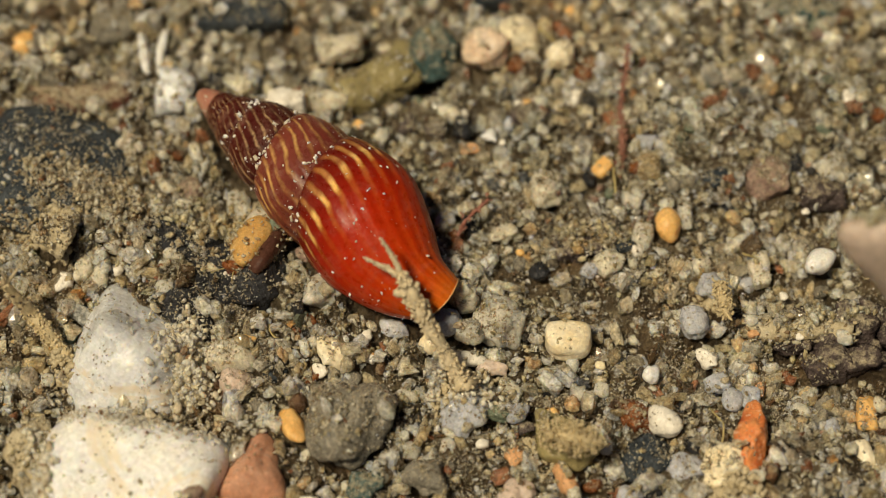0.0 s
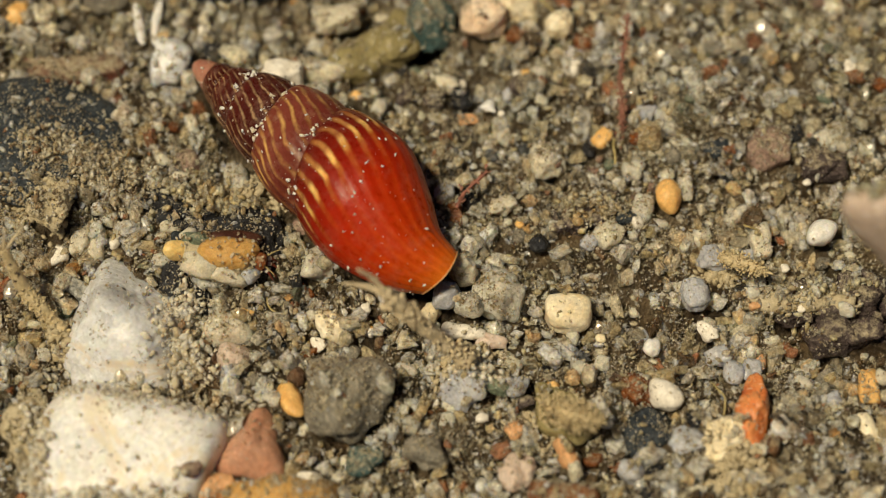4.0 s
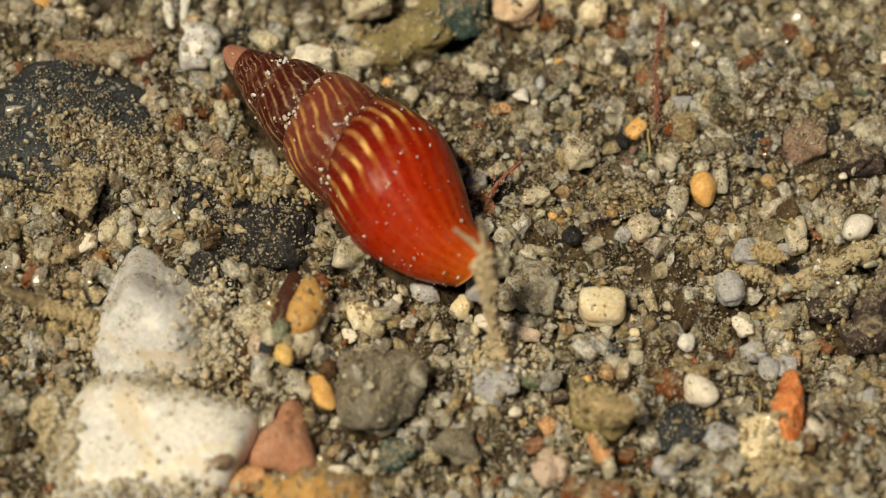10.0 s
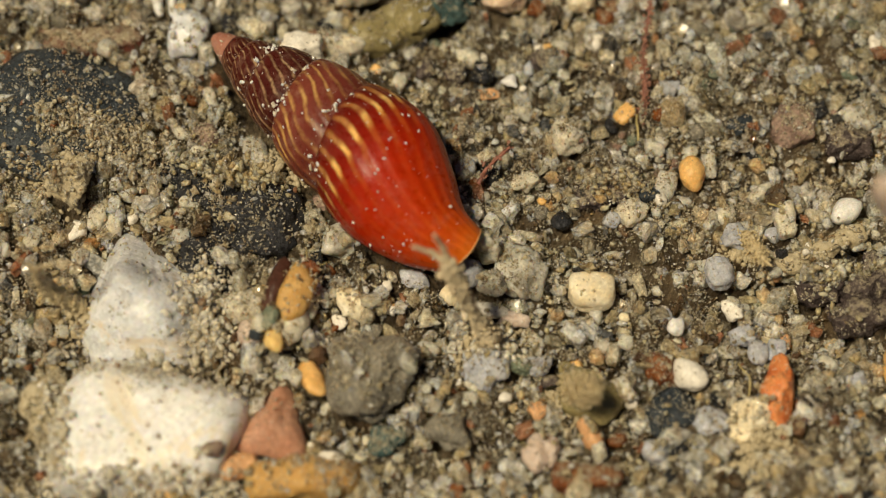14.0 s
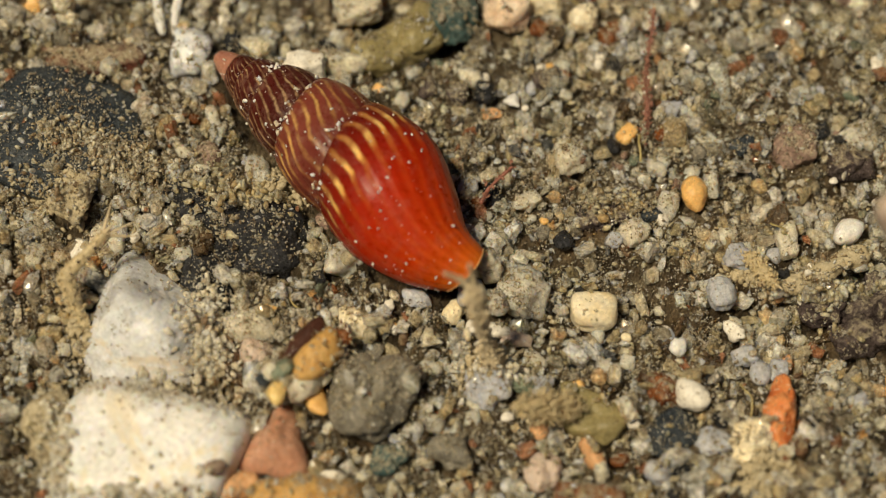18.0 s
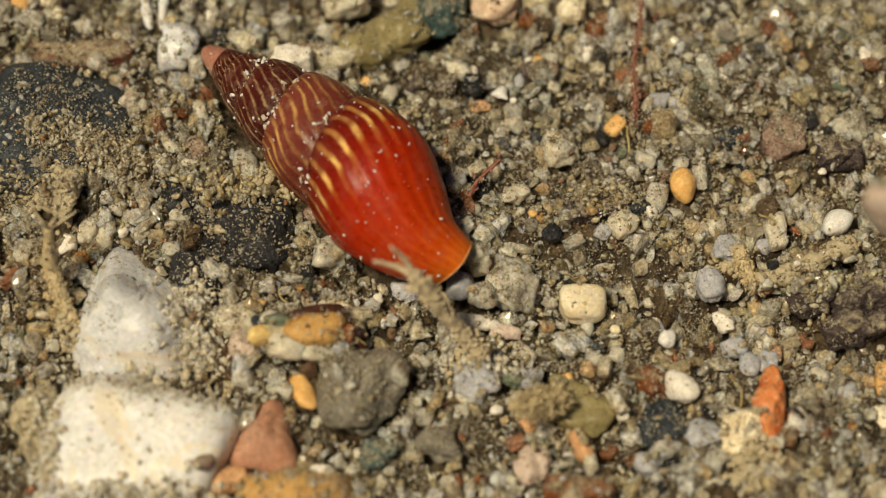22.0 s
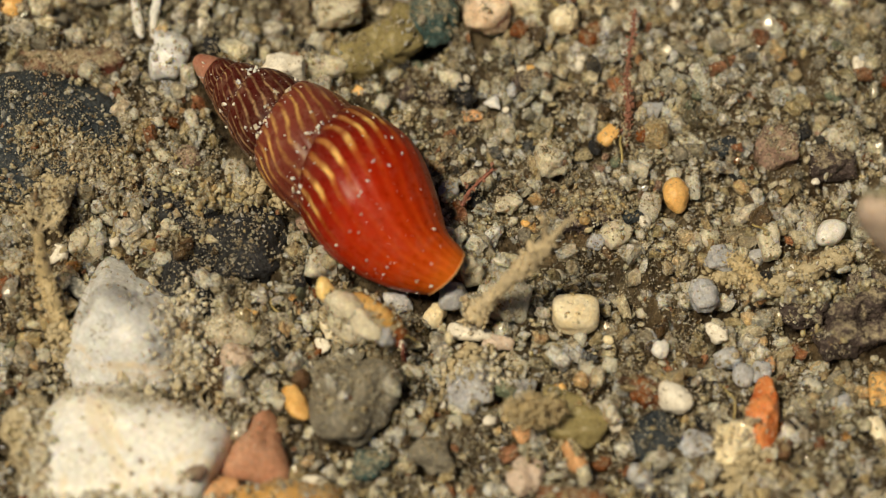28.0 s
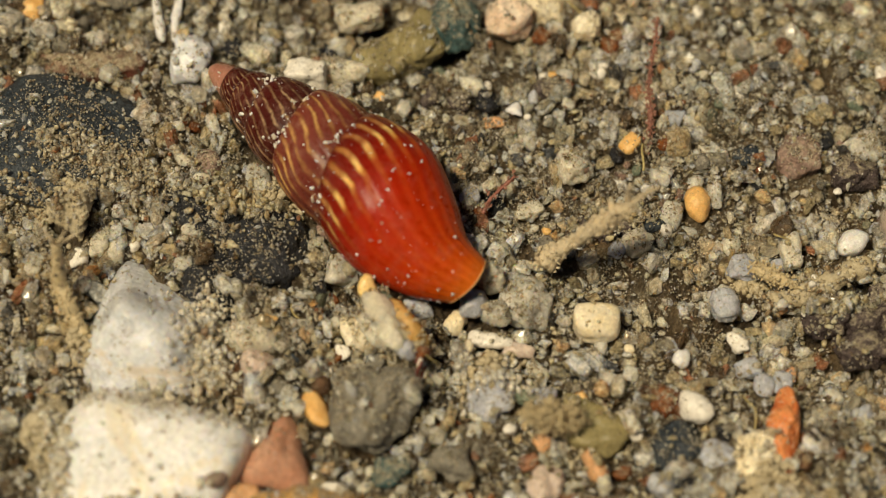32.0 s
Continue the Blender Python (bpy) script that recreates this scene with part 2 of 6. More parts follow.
def sand_material(name, stops, rough, small=False, clear=0.6, film=1.0):
    """Mixed sand: every grain takes one mineral's colour, with silt and fine speckle on it."""
    m, nt, vec, b = base_material(name)
    geo = nt.nodes.new("ShaderNodeNewGeometry")
    col = ramp(nt, geo.outputs["Random Per Island"], stops, "CONSTANT")
    n = noise_node(nt, vec, 9.0, 5, 0.7)
    col = mix(nt, 0.8, col, ramp(nt, n, [(0.3, (0.55, 0.55, 0.55)), (0.7, (1.3, 1.3, 1.3))]), "MULTIPLY")
    patch = noise_node(nt, vec, 1.1, 5, 0.7, 0.4)
    pm = ramp(nt, patch, [(0.52, (0, 0, 0)), (0.66, (0.55, 0.55, 0.55))])
    silt = ramp(nt, n, [(0.35, SILT_DARK), (0.6, SILT)])
    if clear < 0.9:
        col = mix(nt, pm, col, silt)
    if not small:
        col = tinted(nt, vec, col)
    tone, cells = sugar(nt, vec, 15.0)
    col = mix(nt, 0.7 if clear < 0.9 else 0.3, col, tone, "MULTIPLY")
    nt.links.new(col, b.inputs["Base Color"])
    dull = ramp(nt, n, [(0.3, (rough - 0.1,) * 3), (0.7, (rough + 0.25,) * 3)])
    shiny = nt.nodes.new("ShaderNodeMath")
    shiny.operation = "FRACT"
    many = nt.nodes.new("ShaderNodeMath")
    many.operation = "MULTIPLY"
    many.inputs[1].default_value = 37.0
    nt.links.new(geo.outputs["Random Per Island"], many.inputs[0])
    nt.links.new(many.outputs[0], shiny.inputs[0])
    glint = ramp(nt, shiny.outputs[0], [(0.0, (0, 0, 0)), (0.78, (1, 1, 1))], "CONSTANT")
    nt.links.new(mix(nt, glint, dull, (0.07, 0.07, 0.07)), b.inputs["Roughness"])
    b.inputs["IOR"].default_value = 1.45
    if film < 1:
        haze = noise_node(nt, vec, 5.0, 4, 0.65)
        nt.links.new(ramp(nt, haze, [(0.36, (film - 0.25,) * 3), (0.62, (min(1.0, film + 0.25),) * 3)]), b.inputs["Alpha"])
    if small:
        b.inputs["Subsurface Weight"].default_value = 0.7
        b.inputs["Subsurface Radius"].default_value = (1.0, 0.85, 0.6)
        b.inputs["Subsurface Scale"].default_value = 0.15 * MM
    else:
        b.inputs["Subsurface Weight"].default_value = clear
        if clear > 0.93:
            b.inputs["Transmission Weight"].default_value = 0.10
            b.inputs["IOR"].default_value = 1.33
            b.inputs["Coat Weight"].default_value = 0.4
            b.inputs["Coat Roughness"].default_value = 0.08
        b.inputs["Subsurface Radius"].default_value = (1.0, 0.85, 0.6)
        b.inputs["Subsurface Scale"].default_value = 0.3 * MM
        bump(nt, b, mix(nt, 0.5, n, cells), 1.0 if clear < 0.9 else 0.45, 0.14)
    return m


MIXED = [(0.0, (0.46, 0.39, 0.26)), (0.15, (0.33, 0.285, 0.18)), (0.26, (0.62, 0.55, 0.41)), (0.42, (0.44, 0.41, 0.34)),
         (0.54, (0.04, 0.038, 0.036)), (0.62, (0.74, 0.68, 0.55)), (0.73, (0.14, 0.08, 0.045)), (0.775, (0.17, 0.19, 0.14)),
         (0.82, (0.55, 0.31, 0.12)), (0.845, (0.84, 0.80, 0.70)), (0.89, (0.27, 0.18, 0.145)), (0.92, (0.09, 0.095, 0.105)),
         (0.95, (0.52, 0.49, 0.44))]
WET = 0.26
M["sand"] = sand_material("mixed_sand", MIXED, WET)
M["silt"] = sand_material("silt_specks", [(0.0, (0.56, 0.48, 0.33)), (0.28, (0.42, 0.35, 0.23)), (0.48, (0.64, 0.57, 0.43)), (0.72, (0.30, 0.22, 0.13)), (0.84, (0.24, 0.17, 0.10)), (0.93, (0.80, 0.75, 0.64)), (0.96, (0.46, 0.41, 0.33))], 0.28, True, film=0.7)


M["pale_silt"] = sand_material("pale_silt_specks", [(0.0, (0.84, 0.80, 0.72)), (0.5, (0.90, 0.87, 0.80)), (0.8, (0.66, 0.58, 0.46))], 0.4, True, 0.95)


M["crumb"] = sand_material("silt_crumbs", [(0.0, (0.66, 0.57, 0.39)), (0.3, (0.50, 0.42, 0.26)), (0.55, (0.72, 0.64, 0.46)), (0.75, (0.50, 0.45, 0.32)), (0.88, (0.36, 0.29, 0.17)), (0.95, (0.80, 0.74, 0.60))], 0.25, False, 0.92, 0.75)
M["drift"] = sand_material("beige_silt_flakes", [(0.0, (0.84, 0.76, 0.60)), (0.35, (0.76, 0.67, 0.50)), (0.60, (0.88, 0.82, 0.68)), (0.88, (0.58, 0.48, 0.33)), (0.95, (0.30, 0.20, 0.12))], 0.5, True, 0.95, 0.7)
M["clear_sand"] = sand_material("clear_quartz_sand", [(0.0, (0.76, 0.68, 0.53)), (0.15, (0.62, 0.55, 0.42)), (0.30, (0.86, 0.81, 0.70)), (0.44, (0.54, 0.45, 0.29)), (0.54, (0.74, 0.71, 0.65)), (0.68, (0.36, 0.33, 0.26)), (0.74, (0.60, 0.58, 0.53)), (0.82, (0.13, 0.095, 0.06)), (0.87, (0.80, 0.56, 0.34)), (0.90, (0.40, 0.20, 0.12)), (0.94, (0.92, 0.90, 0.85))], 0.14, False, 0.95, 0.74)


def ground_material():
    m, nt, vec, b = base_material("silty_sand_bed")
    n1 = noise_node(nt, vec, 0.9, 6, 0.7, 0.5)
    n2 = noise_node(nt, vec, 9.0, 7, 0.85)
    col = ramp(nt, n1, [(0.30, (0.035, 0.022, 0.012)), (0.44, (0.11, 0.078, 0.045)), (0.56, (0.24, 0.185, 0.115)), (0.72, (0.40, 0.33, 0.22))])
    col = mix(nt, 0.85, col, ramp(nt, n2, [(0.35, (0.35, 0.35, 0.35)), (0.65, (1.4, 1.4, 1.4))]), "MULTIPLY")
    col = tinted(nt, vec, col)
    nt.links.new(col, b.inputs["Base Color"])
    b.inputs["Roughness"].default_value = 0.45
    bump(nt, b, n2, 1.0, 0.25)
    return m


M["ground"] = ground_material()


def plain(name, col, rough, var=0.35, scale=6.0, sss=0.0):
    m, nt, vec, b = base_material(name)
    n = noise_node(nt, vec, scale, 5, 0.7)
    c = mix(nt, 1.0, col, ramp(nt, n, [(0.3, (1 - var,) * 3), (0.7, (1 + var,) * 3)]), "MULTIPLY")
    nt.links.new(c, b.inputs["Base Color"])
    b.inputs["Roughness"].default_value = rough
    if sss:
        b.inputs["Subsurface Weight"].default_value = sss
        b.inputs["Subsurface Radius"].default_value = (1.0, 0.8, 0.5)
        b.inputs["Subsurface Scale"].default_value = 0.2 * MM
    bump(nt, b, n, 0.6, 0.05)
    return m


M["flesh"] = plain("pale_tan_skin", (0.64, 0.53, 0.35), 0.6, 0.3, 7.0, 0.2)
M["skin"] = plain("yellow_tan_skin", (0.60, 0.48, 0.28), 0.5, 0.3, 6.0, 0.25)
M["speck"] = plain("dark_pigment", (0.07, 0.045, 0.03), 0.5)
M["leg"] = plain("dark_red_leg", (0.16, 0.03, 0.015), 0.35)
M["band"] = plain("white_band", (0.80, 0.74, 0.64), 0.5)
M["alga"] = plain("red_alga", (0.26, 0.10, 0.07), 0.5, 0.5, 9.0, 0.2)
M["alga_pale"] = plain("pink_alga", (0.34, 0.16, 0.11), 0.6, 0.4, 9.0, 0.2)
M["fibre"] = plain("straw_fibre", (0.42, 0.34, 0.14), 0.5, 0.3)
M["lip"] = plain("pale_shell_edge", (0.66, 0.36, 0.14), 0.35, 0.3)


RIB_COUNT = 23         # growth ribs to a turn of the shell


def shell_material(name, kind):
    """Glossy shell. UV x runs along the coil in turns, y from suture to suture."""
    m, nt, vec, b = base_material(name)
    uv = nt.nodes.new("ShaderNodeUVMap")
    uv.uv_map = "coil"
    sep = nt.nodes.new("ShaderNodeSeparateXYZ")
    nt.links.new(uv.outputs[0], sep.inputs[0])
    X, Y = sep.outputs[0], sep.outputs[1]

    def math_node(op, p, q=0.0, w=0.0):
        n = nt.nodes.new("ShaderNodeMath")
        n.operation = op
        for sock, v in zip(n.inputs, (p, q, w)):
            if isinstance(v, (int, float)):
                sock.default_value = v
            else:
                nt.links.new(v, sock)
        return n.outputs[0]

    def ridges(wobble, lo, hi):
        # light lines along the growth ribs, bowed and wavering
        n = noise_node(nt, vec, 1.2, 3, 0.5)
        bow = math_node("MULTIPLY", math_node("MULTIPLY_ADD", Y, 2.025, -4.5), Y)
        bow = math_node("MULTIPLY_ADD", math_node("EXPONENT", math_node("MULTIPLY", Y, -10.0)), -0.9, bow)
        d = math_node("MULTIPLY_ADD", n, wobble, math_node("MULTIPLY_ADD", X, float(RIB_COUNT), bow))
        fr = math_node("PINGPONG", d, 0.5)
        return ramp(nt, fr, [(lo, (0, 0, 0)), (hi, (1, 1, 1))]), fr

    n_fine = noise_node(nt, vec, 5.0, 5, 0.65)
    n_mid = noise_node(nt, vec, 1.6, 4, 0.6)
    if kind == "body":
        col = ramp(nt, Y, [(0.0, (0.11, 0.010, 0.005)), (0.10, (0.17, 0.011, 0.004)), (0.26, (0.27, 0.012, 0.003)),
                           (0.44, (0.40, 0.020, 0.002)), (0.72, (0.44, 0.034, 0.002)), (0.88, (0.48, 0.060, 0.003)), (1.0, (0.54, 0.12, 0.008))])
        flames, wave = ridges(0.7, 0.24, 0.42)
        band = ramp(nt, Y, [(0.0, (0.15, 0.15, 0.15)), (0.04, (0.55, 0.55, 0.55)), (0.09, (0.45, 0.45, 0.45)), (0.115, (0.34, 0.34, 0.34)),
                            (0.15, (1, 1, 1)), (0.20, (1, 1, 1)), (0.25, (0.24, 0.24, 0.24)), (0.42, (0.06, 0.06, 0.06)), (0.62, (0.10, 0.10, 0.10)), (0.90, (0.30, 0.30, 0.30))])
        patchy = ramp(nt, n_mid, [(0.35, (0.45, 0.45, 0.45)), (0.6, (1, 1, 1))])
        gold = ramp(nt, Y, [(0.0, (0.60, 0.25, 0.06)), (0.16, (0.90, 0.60, 0.20)), (0.26, (0.78, 0.36, 0.06)), (0.6, (0.70, 0.16, 0.02))])
        col = mix(nt, scalar(nt, "MULTIPLY", scalar(nt, "MULTIPLY", flames, band), patchy), col, gold)
        relief = wave
    elif kind == "whorl":
        col = ramp(nt, Y, [(0.0, (0.17, 0.040, 0.024)), (0.4, (0.19, 0.045, 0.030)), (1.0, (0.13, 0.024, 0.016))])
        lines, wave = ridges(1.2, 0.27, 0.46)
        patchy = ramp(nt, n_mid, [(0.36, (0.06, 0.06, 0.06)), (0.60, (0.95, 0.95, 0.95))])
        side = ramp(nt, Y, [(0.0, (0.5, 0.5, 0.5)), (0.3, (1, 1, 1)), (0.8, (0.35, 0.35, 0.35))])
        col = mix(nt, scalar(nt, "MULTIPLY", scalar(nt, "MULTIPLY", lines, patchy), side), col, (0.66, 0.40, 0.13))
        relief = wave
    elif kind == "spire":
        col = ramp(nt, Y, [(0.0, (0.08, 0.014, 0.010)), (1.0, (0.050, 0.009, 0.007))])
        lines, wave = ridges(1.2, 0.30, 0.47)
        patchy = ramp(nt, n_mid, [(0.38, (0.1, 0.1, 0.1)), (0.62, (1, 1, 1))])
        broken = ramp(nt, n_fine, [(0.38, (0.15, 0.15, 0.15)), (0.56, (1, 1, 1))])
        col = mix(nt, scalar(nt, "MULTIPLY", scalar(nt, "MULTIPLY", lines, patchy), broken), col, (0.44, 0.30, 0.16))
        relief = wave
    else:
        col = ramp(nt, n_mid, [(0.3, (0.34, 0.14, 0.10)), (0.7, (0.50, 0.26, 0.18))])
        relief = n_fine
    col = mix(nt, 0.5, col, ramp(nt, n_fine, [(0.3, (0.65, 0.65, 0.65)), (0.7, (1.25, 1.25, 1.25))]), "MULTIPLY")
    film = ramp(nt, noise_node(nt, vec, 2.2, 6, 0.75), [(0.50, (0, 0, 0)), (0.72, (0.26, 0.26, 0.26))])
    col = mix(nt, scalar(nt, "MULTIPLY", film, 0.6 if kind == "body" else 1.3), col, (0.42, 0.25, 0.18))
    nt.links.new(col, b.inputs["Base Color"])
    nt.links.new(ramp(nt, n_fine, [(0.3, (0.22,) * 3), (0.7, (0.42,) * 3)]), b.inputs["Roughness"])
    b.inputs["IOR"].default_value = 1.30
    b.inputs["Specular IOR Level"].default_value = 0.35
    b.inputs["Subsurface Weight"].default_value = 0.20 if kind == "body" else 0.10
    b.inputs["Subsurface Radius"].default_value = (1.0, 0.25, 0.06)
    b.inputs["Subsurface Scale"].default_value = 0.5 * MM
    bump(nt, b, mix(nt, 0.35, relief, n_fine), 0.35, 0.10)
    return m


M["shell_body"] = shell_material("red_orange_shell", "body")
M["shell_whorl"] = shell_material("brown_red_shell", "whorl")
M["shell_spire"] = shell_material("maroon_shell", "spire")
M["shell_tip"] = shell_material("pink_shell_tip", "tip")

# ---------------- mesh helpers (lengths in mm) ----------------
RNG = np.random.default_rng(11)


def ico(level):
    bm = bmesh.new()
    bmesh.ops.create_icosphere(bm, subdivisions=level, radius=1.0)
    bm.verts.ensure_lookup_table()
    v = np.array([p.co[:] for p in bm.verts])
    f = np.array([[p.index for p in t.verts] for t in bm.faces])
    bm.free()
    return v / np.linalg.norm(v, axis=1, keepdims=True), f


ICO = {k: ico(k) for k in (1, 2, 3, 4, 5)}
ICO[0] = (np.array([(1, 0, 0), (-1, 0, 0), (0, 1, 0), (0, -1, 0), (0, 0, 1), (0, 0, -1)], float),
          np.array([(0, 2, 4), (2, 1, 4), (1, 3, 4), (3, 0, 4), (2, 0, 5), (1, 2, 5), (3, 1, 5), (0, 3, 5)]))


def waves(p, freq, seed, count=14):
    """Smooth random field of about -1 to 1 over the points p."""
    r = np.random.default_rng(seed)
    k = r.normal(size=(count, p.shape[1])) * freq
    return np.sin(p @ k.T + r.uniform(0, 6.283, count)).sum(1) / math.sqrt(count) / 1.2


def raw_mesh(name, v, f, smooth=True):
    """v in mm, f triangles or quads of one size."""
    me = bpy.data.meshes.new(name)
    v = np.asarray(v, np.float32) * MM
    f = np.asarray(f, np.int32)
    n, k = f.shape
    me.vertices.add(len(v))
    me.vertices.foreach_set("co", v.ravel())
    me.loops.add(n * k)
    me.loops.foreach_set("vertex_index", f.ravel())
    me.polygons.add(n)
    me.polygons.foreach_set("loop_start", np.arange(0, n * k, k, dtype=np.int32))
    me.polygons.foreach_set("use_smooth", np.full(n, smooth))
    me.update(calc_edges=True)
    return me


def part(name, me, material, parent, label=""):
    me.materials.append(M[material])
    ob = new(name, me)
    ob.parent = parent
    return tagged(ob, label)


def polytope(level, planes, power):
    d, f = ICO[level]
    s = np.zeros(len(d))
    for n, c in planes:
        s += np.maximum(0, d @ np.array(n) / c) ** power
    return d * (s ** (-1.0 / power))[:, None], f


def planes_of(style, seed):
    r = np.random.default_rng(seed)

    def rand(count, lo, hi):
        v = r.normal(size=(count, 3))
        v /= np.linalg.norm(v, axis=1, keepdims=True)
        return [(tuple(a), r.uniform(lo, hi)) for a in v]

    def turned(az, el, c):
        return ((math.cos(az) * math.cos(el), math.sin(az) * math.cos(el), math.sin(el)), c)
    box = [((1, 0, 0), 1), ((-1, 0, 0), 1), ((0, 1, 0), 1), ((0, -1, 0), 1), ((0, 0, 1), 1), ((0, 0, -1), 1)]
    if style == "box":
        return box + rand(5, 1.05, 1.3), 6
    if style == "slab":
        return box + rand(6, 1.0, 1.25), 12
    if style == "round":
        return box + rand(14, 0.95, 1.05), 3.2
    if style == "tri":
        return [turned(radians(a), radians(28), c) for a, c in ((-90, 0.72), (25, 0.52), (155, 0.52))] + [((0, 0, -1), 0.7), ((0, 0, 1), 0.9)], 3.4
    if style == "peak":
        return [turned(radians(a), radians(e), c) for a, e, c in ((-100, 38, 0.62), (-20, 30, 0.72), (60, 40, 0.62), (160, 25, 0.75), (-150, 20, 0.85))] + [((0, 0, -1), 0.8)], 8
    if style == "long":
        return box + rand(10, 0.9, 1.1), 5
    return box + rand(14, 0.74, 1.02), 22


SURFACE = []          # vertices, triangles, share of the silt that stays on it


def register(v, f, keep):
    SURFACE.append((v, f, keep))


def turn_z(v, deg):
    a = radians(deg)
    return v @ np.array([[math.cos(a), math.sin(a), 0], [-math.sin(a), math.cos(a), 0], [0, 0, 1]])


def stone_mesh(name, w, d, h, style, seed, level, rough=0.05, taper=0.0, planes=None):
    own, power = planes_of(style, seed)
    v, f = polytope(level, planes or own, power)
    if style not in ("peak", "tri") and not planes:
        v = v / np.abs(v).max(0)
    size = min(w, d, h)
    if not planes:
        v = v * np.array([w, d, h]) / 2
    v[:, 0] *= 1 - taper * v[:, 1] / d
    nrm = v / np.linalg.norm(v, axis=1, keepdims=True)
    v = v + nrm * (waves(v, 2.2 / size, seed + 1) * rough + waves(v, 7 / size, seed + 2) * rough * 0.5 + waves(v, 20 / size, seed + 3) * rough * 0.22)[:, None] * size
    return v, f


def tilt_matrix(tx, ty, rz):
    return Euler((radians(tx), radians(ty), radians(rz))).to_matrix()


COUNT = [0]
RIMS = []              # silt gathers round the feet of the stones


def pebble(name, label, category, material, style, x, y, z, w, d, h, rz, level=4, keep=0.5, tx=0.0, ty=0.0, rough=0.07, taper=0.0, planes=None):
    """One stone of the bed, sunk into it, its middle at x, y, z."""
    COUNT[0] += 1
    if keep > 0.1:
        turn = np.random.default_rng(COUNT[0]).uniform(0, 6.28, int(2.6 * (w + d)))
        RIMS.extend([(x + math.cos(a + radians(rz)) * w * 0.5, y + math.sin(a + radians(rz)) * d * 0.5) for a in turn])
    v, f = stone_mesh(name, w, d, h, style, COUNT[0] * 7 + 3, level, rough * 1.7, taper, planes)
    me = raw_mesh(name, v, f)
    me.materials.append(M[material])
    ob = new(name, me)
    rot = tilt_matrix(tx, ty, rz)
    ob.matrix_world = Matrix.LocRotScale(Vector((x, y, z)) * MM, rot.to_quaternion(), None)
    register(v @ np.array(rot).T + np.array([x, y, z]), f, keep)
    return tagged(ob, label + " lying on silty sand" if len(label.split()) < 5 else label, category, "stones on the seabed")


# ---------------- the bed ----------------


def height(x, y):
    p = np.stack([np.ravel(x), np.ravel(y)], 1)
    near = np.exp(-(np.abs(p) / 26.0).max(1) ** 4)
    h = waves(p, 0.28, 5) * 0.30 + waves(p, 0.9, 6) * 0.22 + (0.45 - np.abs(waves(p, 2.2, 7))) * 0.34 + (0.45 - np.abs(waves(p, 5.5, 8))) * 0.22 + (0.45 - np.abs(waves(p, 11.0, 10))) * 0.09
    # a hollow behind the shell and by its flank
    h -= 0.55 * np.exp(-(((p[:, 0] + 1.5) / 3.2) ** 2 + ((p[:, 1] - 6.6) / 1.3) ** 2))
    h -= 0.35 * np.exp(-(((p[:, 0] + 5.5) / 2.2) ** 2 + ((p[:, 1] - 0.5) / 1.6) ** 2))
    return (h * near + waves(p, 0.02, 9) * 6.0 * (1 - near)).reshape(np.shape(x))


def bed():
    outer = np.geomspace(1.05, 200.0, 36)
    xs = np.concatenate([-14.2 * outer[::-1], np.linspace(-14.2, 14.2, 440), 14.2 * outer])
    ys = np.concatenate([-10.4 * outer[::-1], np.linspace(-10.4, 10.6, 330), 10.6 * outer])
    gx, gy = np.meshgrid(xs, ys, indexing="ij")
    r = np.random.default_rng(15)
    inside = (np.abs(gx) < 14.2) & (np.abs(gy) < 10.4)
    jx, jy = r.uniform(-0.022, 0.022, gx.shape) * inside, r.uniform(-0.022, 0.022, gx.shape) * inside
    rough = (r.random(gx.shape) ** 2 * 0.16 - 0.04) * inside
    v = np.stack([gx + jx, gy + jy, height(gx, gy) - 0.05 + rough], -1).reshape(-1, 3)
    n = len(ys)
    i = (np.arange(len(xs) - 1)[:, None] * n + np.arange(n - 1)).ravel()
    me = raw_mesh("ground", v, np.stack([i, i + n, i + n + 1, i + 1], 1), False)
    me.materials.append(M["ground"])
    tagged(new("ground", me), "olive-beige silty sand bed under shallow water", "seabed", kind="structure")


bed()

# ---------------- the shell ----------------
SHELL_APEX = Vector((-6.880, 4.290, 1.400))
SHELL_BASE = Vector((0.255, -2.564, 1.450))
AXIS = SHELL_BASE - SHELL_APEX
LONG = AXIS.length


def suture(turn):
    """Share of the shell's length at which the suture runs, by turns of the coil."""
    ts = [0.0, 1.0, 1.5, 2.0, 2.5, 2.75, 3.0, 3.25, 3.5, 3.75, 4.0, 4.25, 4.5, 4.75, 5.0, 5.25, 5.5, 6.0]
    xs = [0.03, 0.075, 0.098, 0.125, 0.158, 0.18, 0.205, 0.228, 0.258, 0.295, 0.337, 0.355, 0.405, 0.458, 0.497, 0.570, 0.615, 0.68]
    return sum(np.interp(np.asarray(turn) + d, ts, xs) for d in (-0.08, -0.03, 0.03, 0.08)) / 4


def envelope(x):
    xs = [0.0, 0.012, 0.04, 0.07, 0.12, 0.17, 0.215, 0.28, 0.35, 0.43, 0.55, 0.64, 0.70, 0.80, 0.91, 1.0]
    rs = [0.0, 0.19, 0.33, 0.42, 0.62, 0.82, 0.99, 1.17, 1.33, 1.52, 1.68, 1.79, 1.75, 1.42, 1.00, 0.55]
    t = np.clip(x, 0, 1)
    a = np.interp(t, xs, rs)
    b = np.interp(np.clip(t + 0.025, 0, 1), xs, rs)
    c = np.interp(np.clip(t - 0.025, 0, 1), xs, rs)
    return np.where((t > 0.05) & (t < 0.97), (2 * a + b + c) / 4, a)


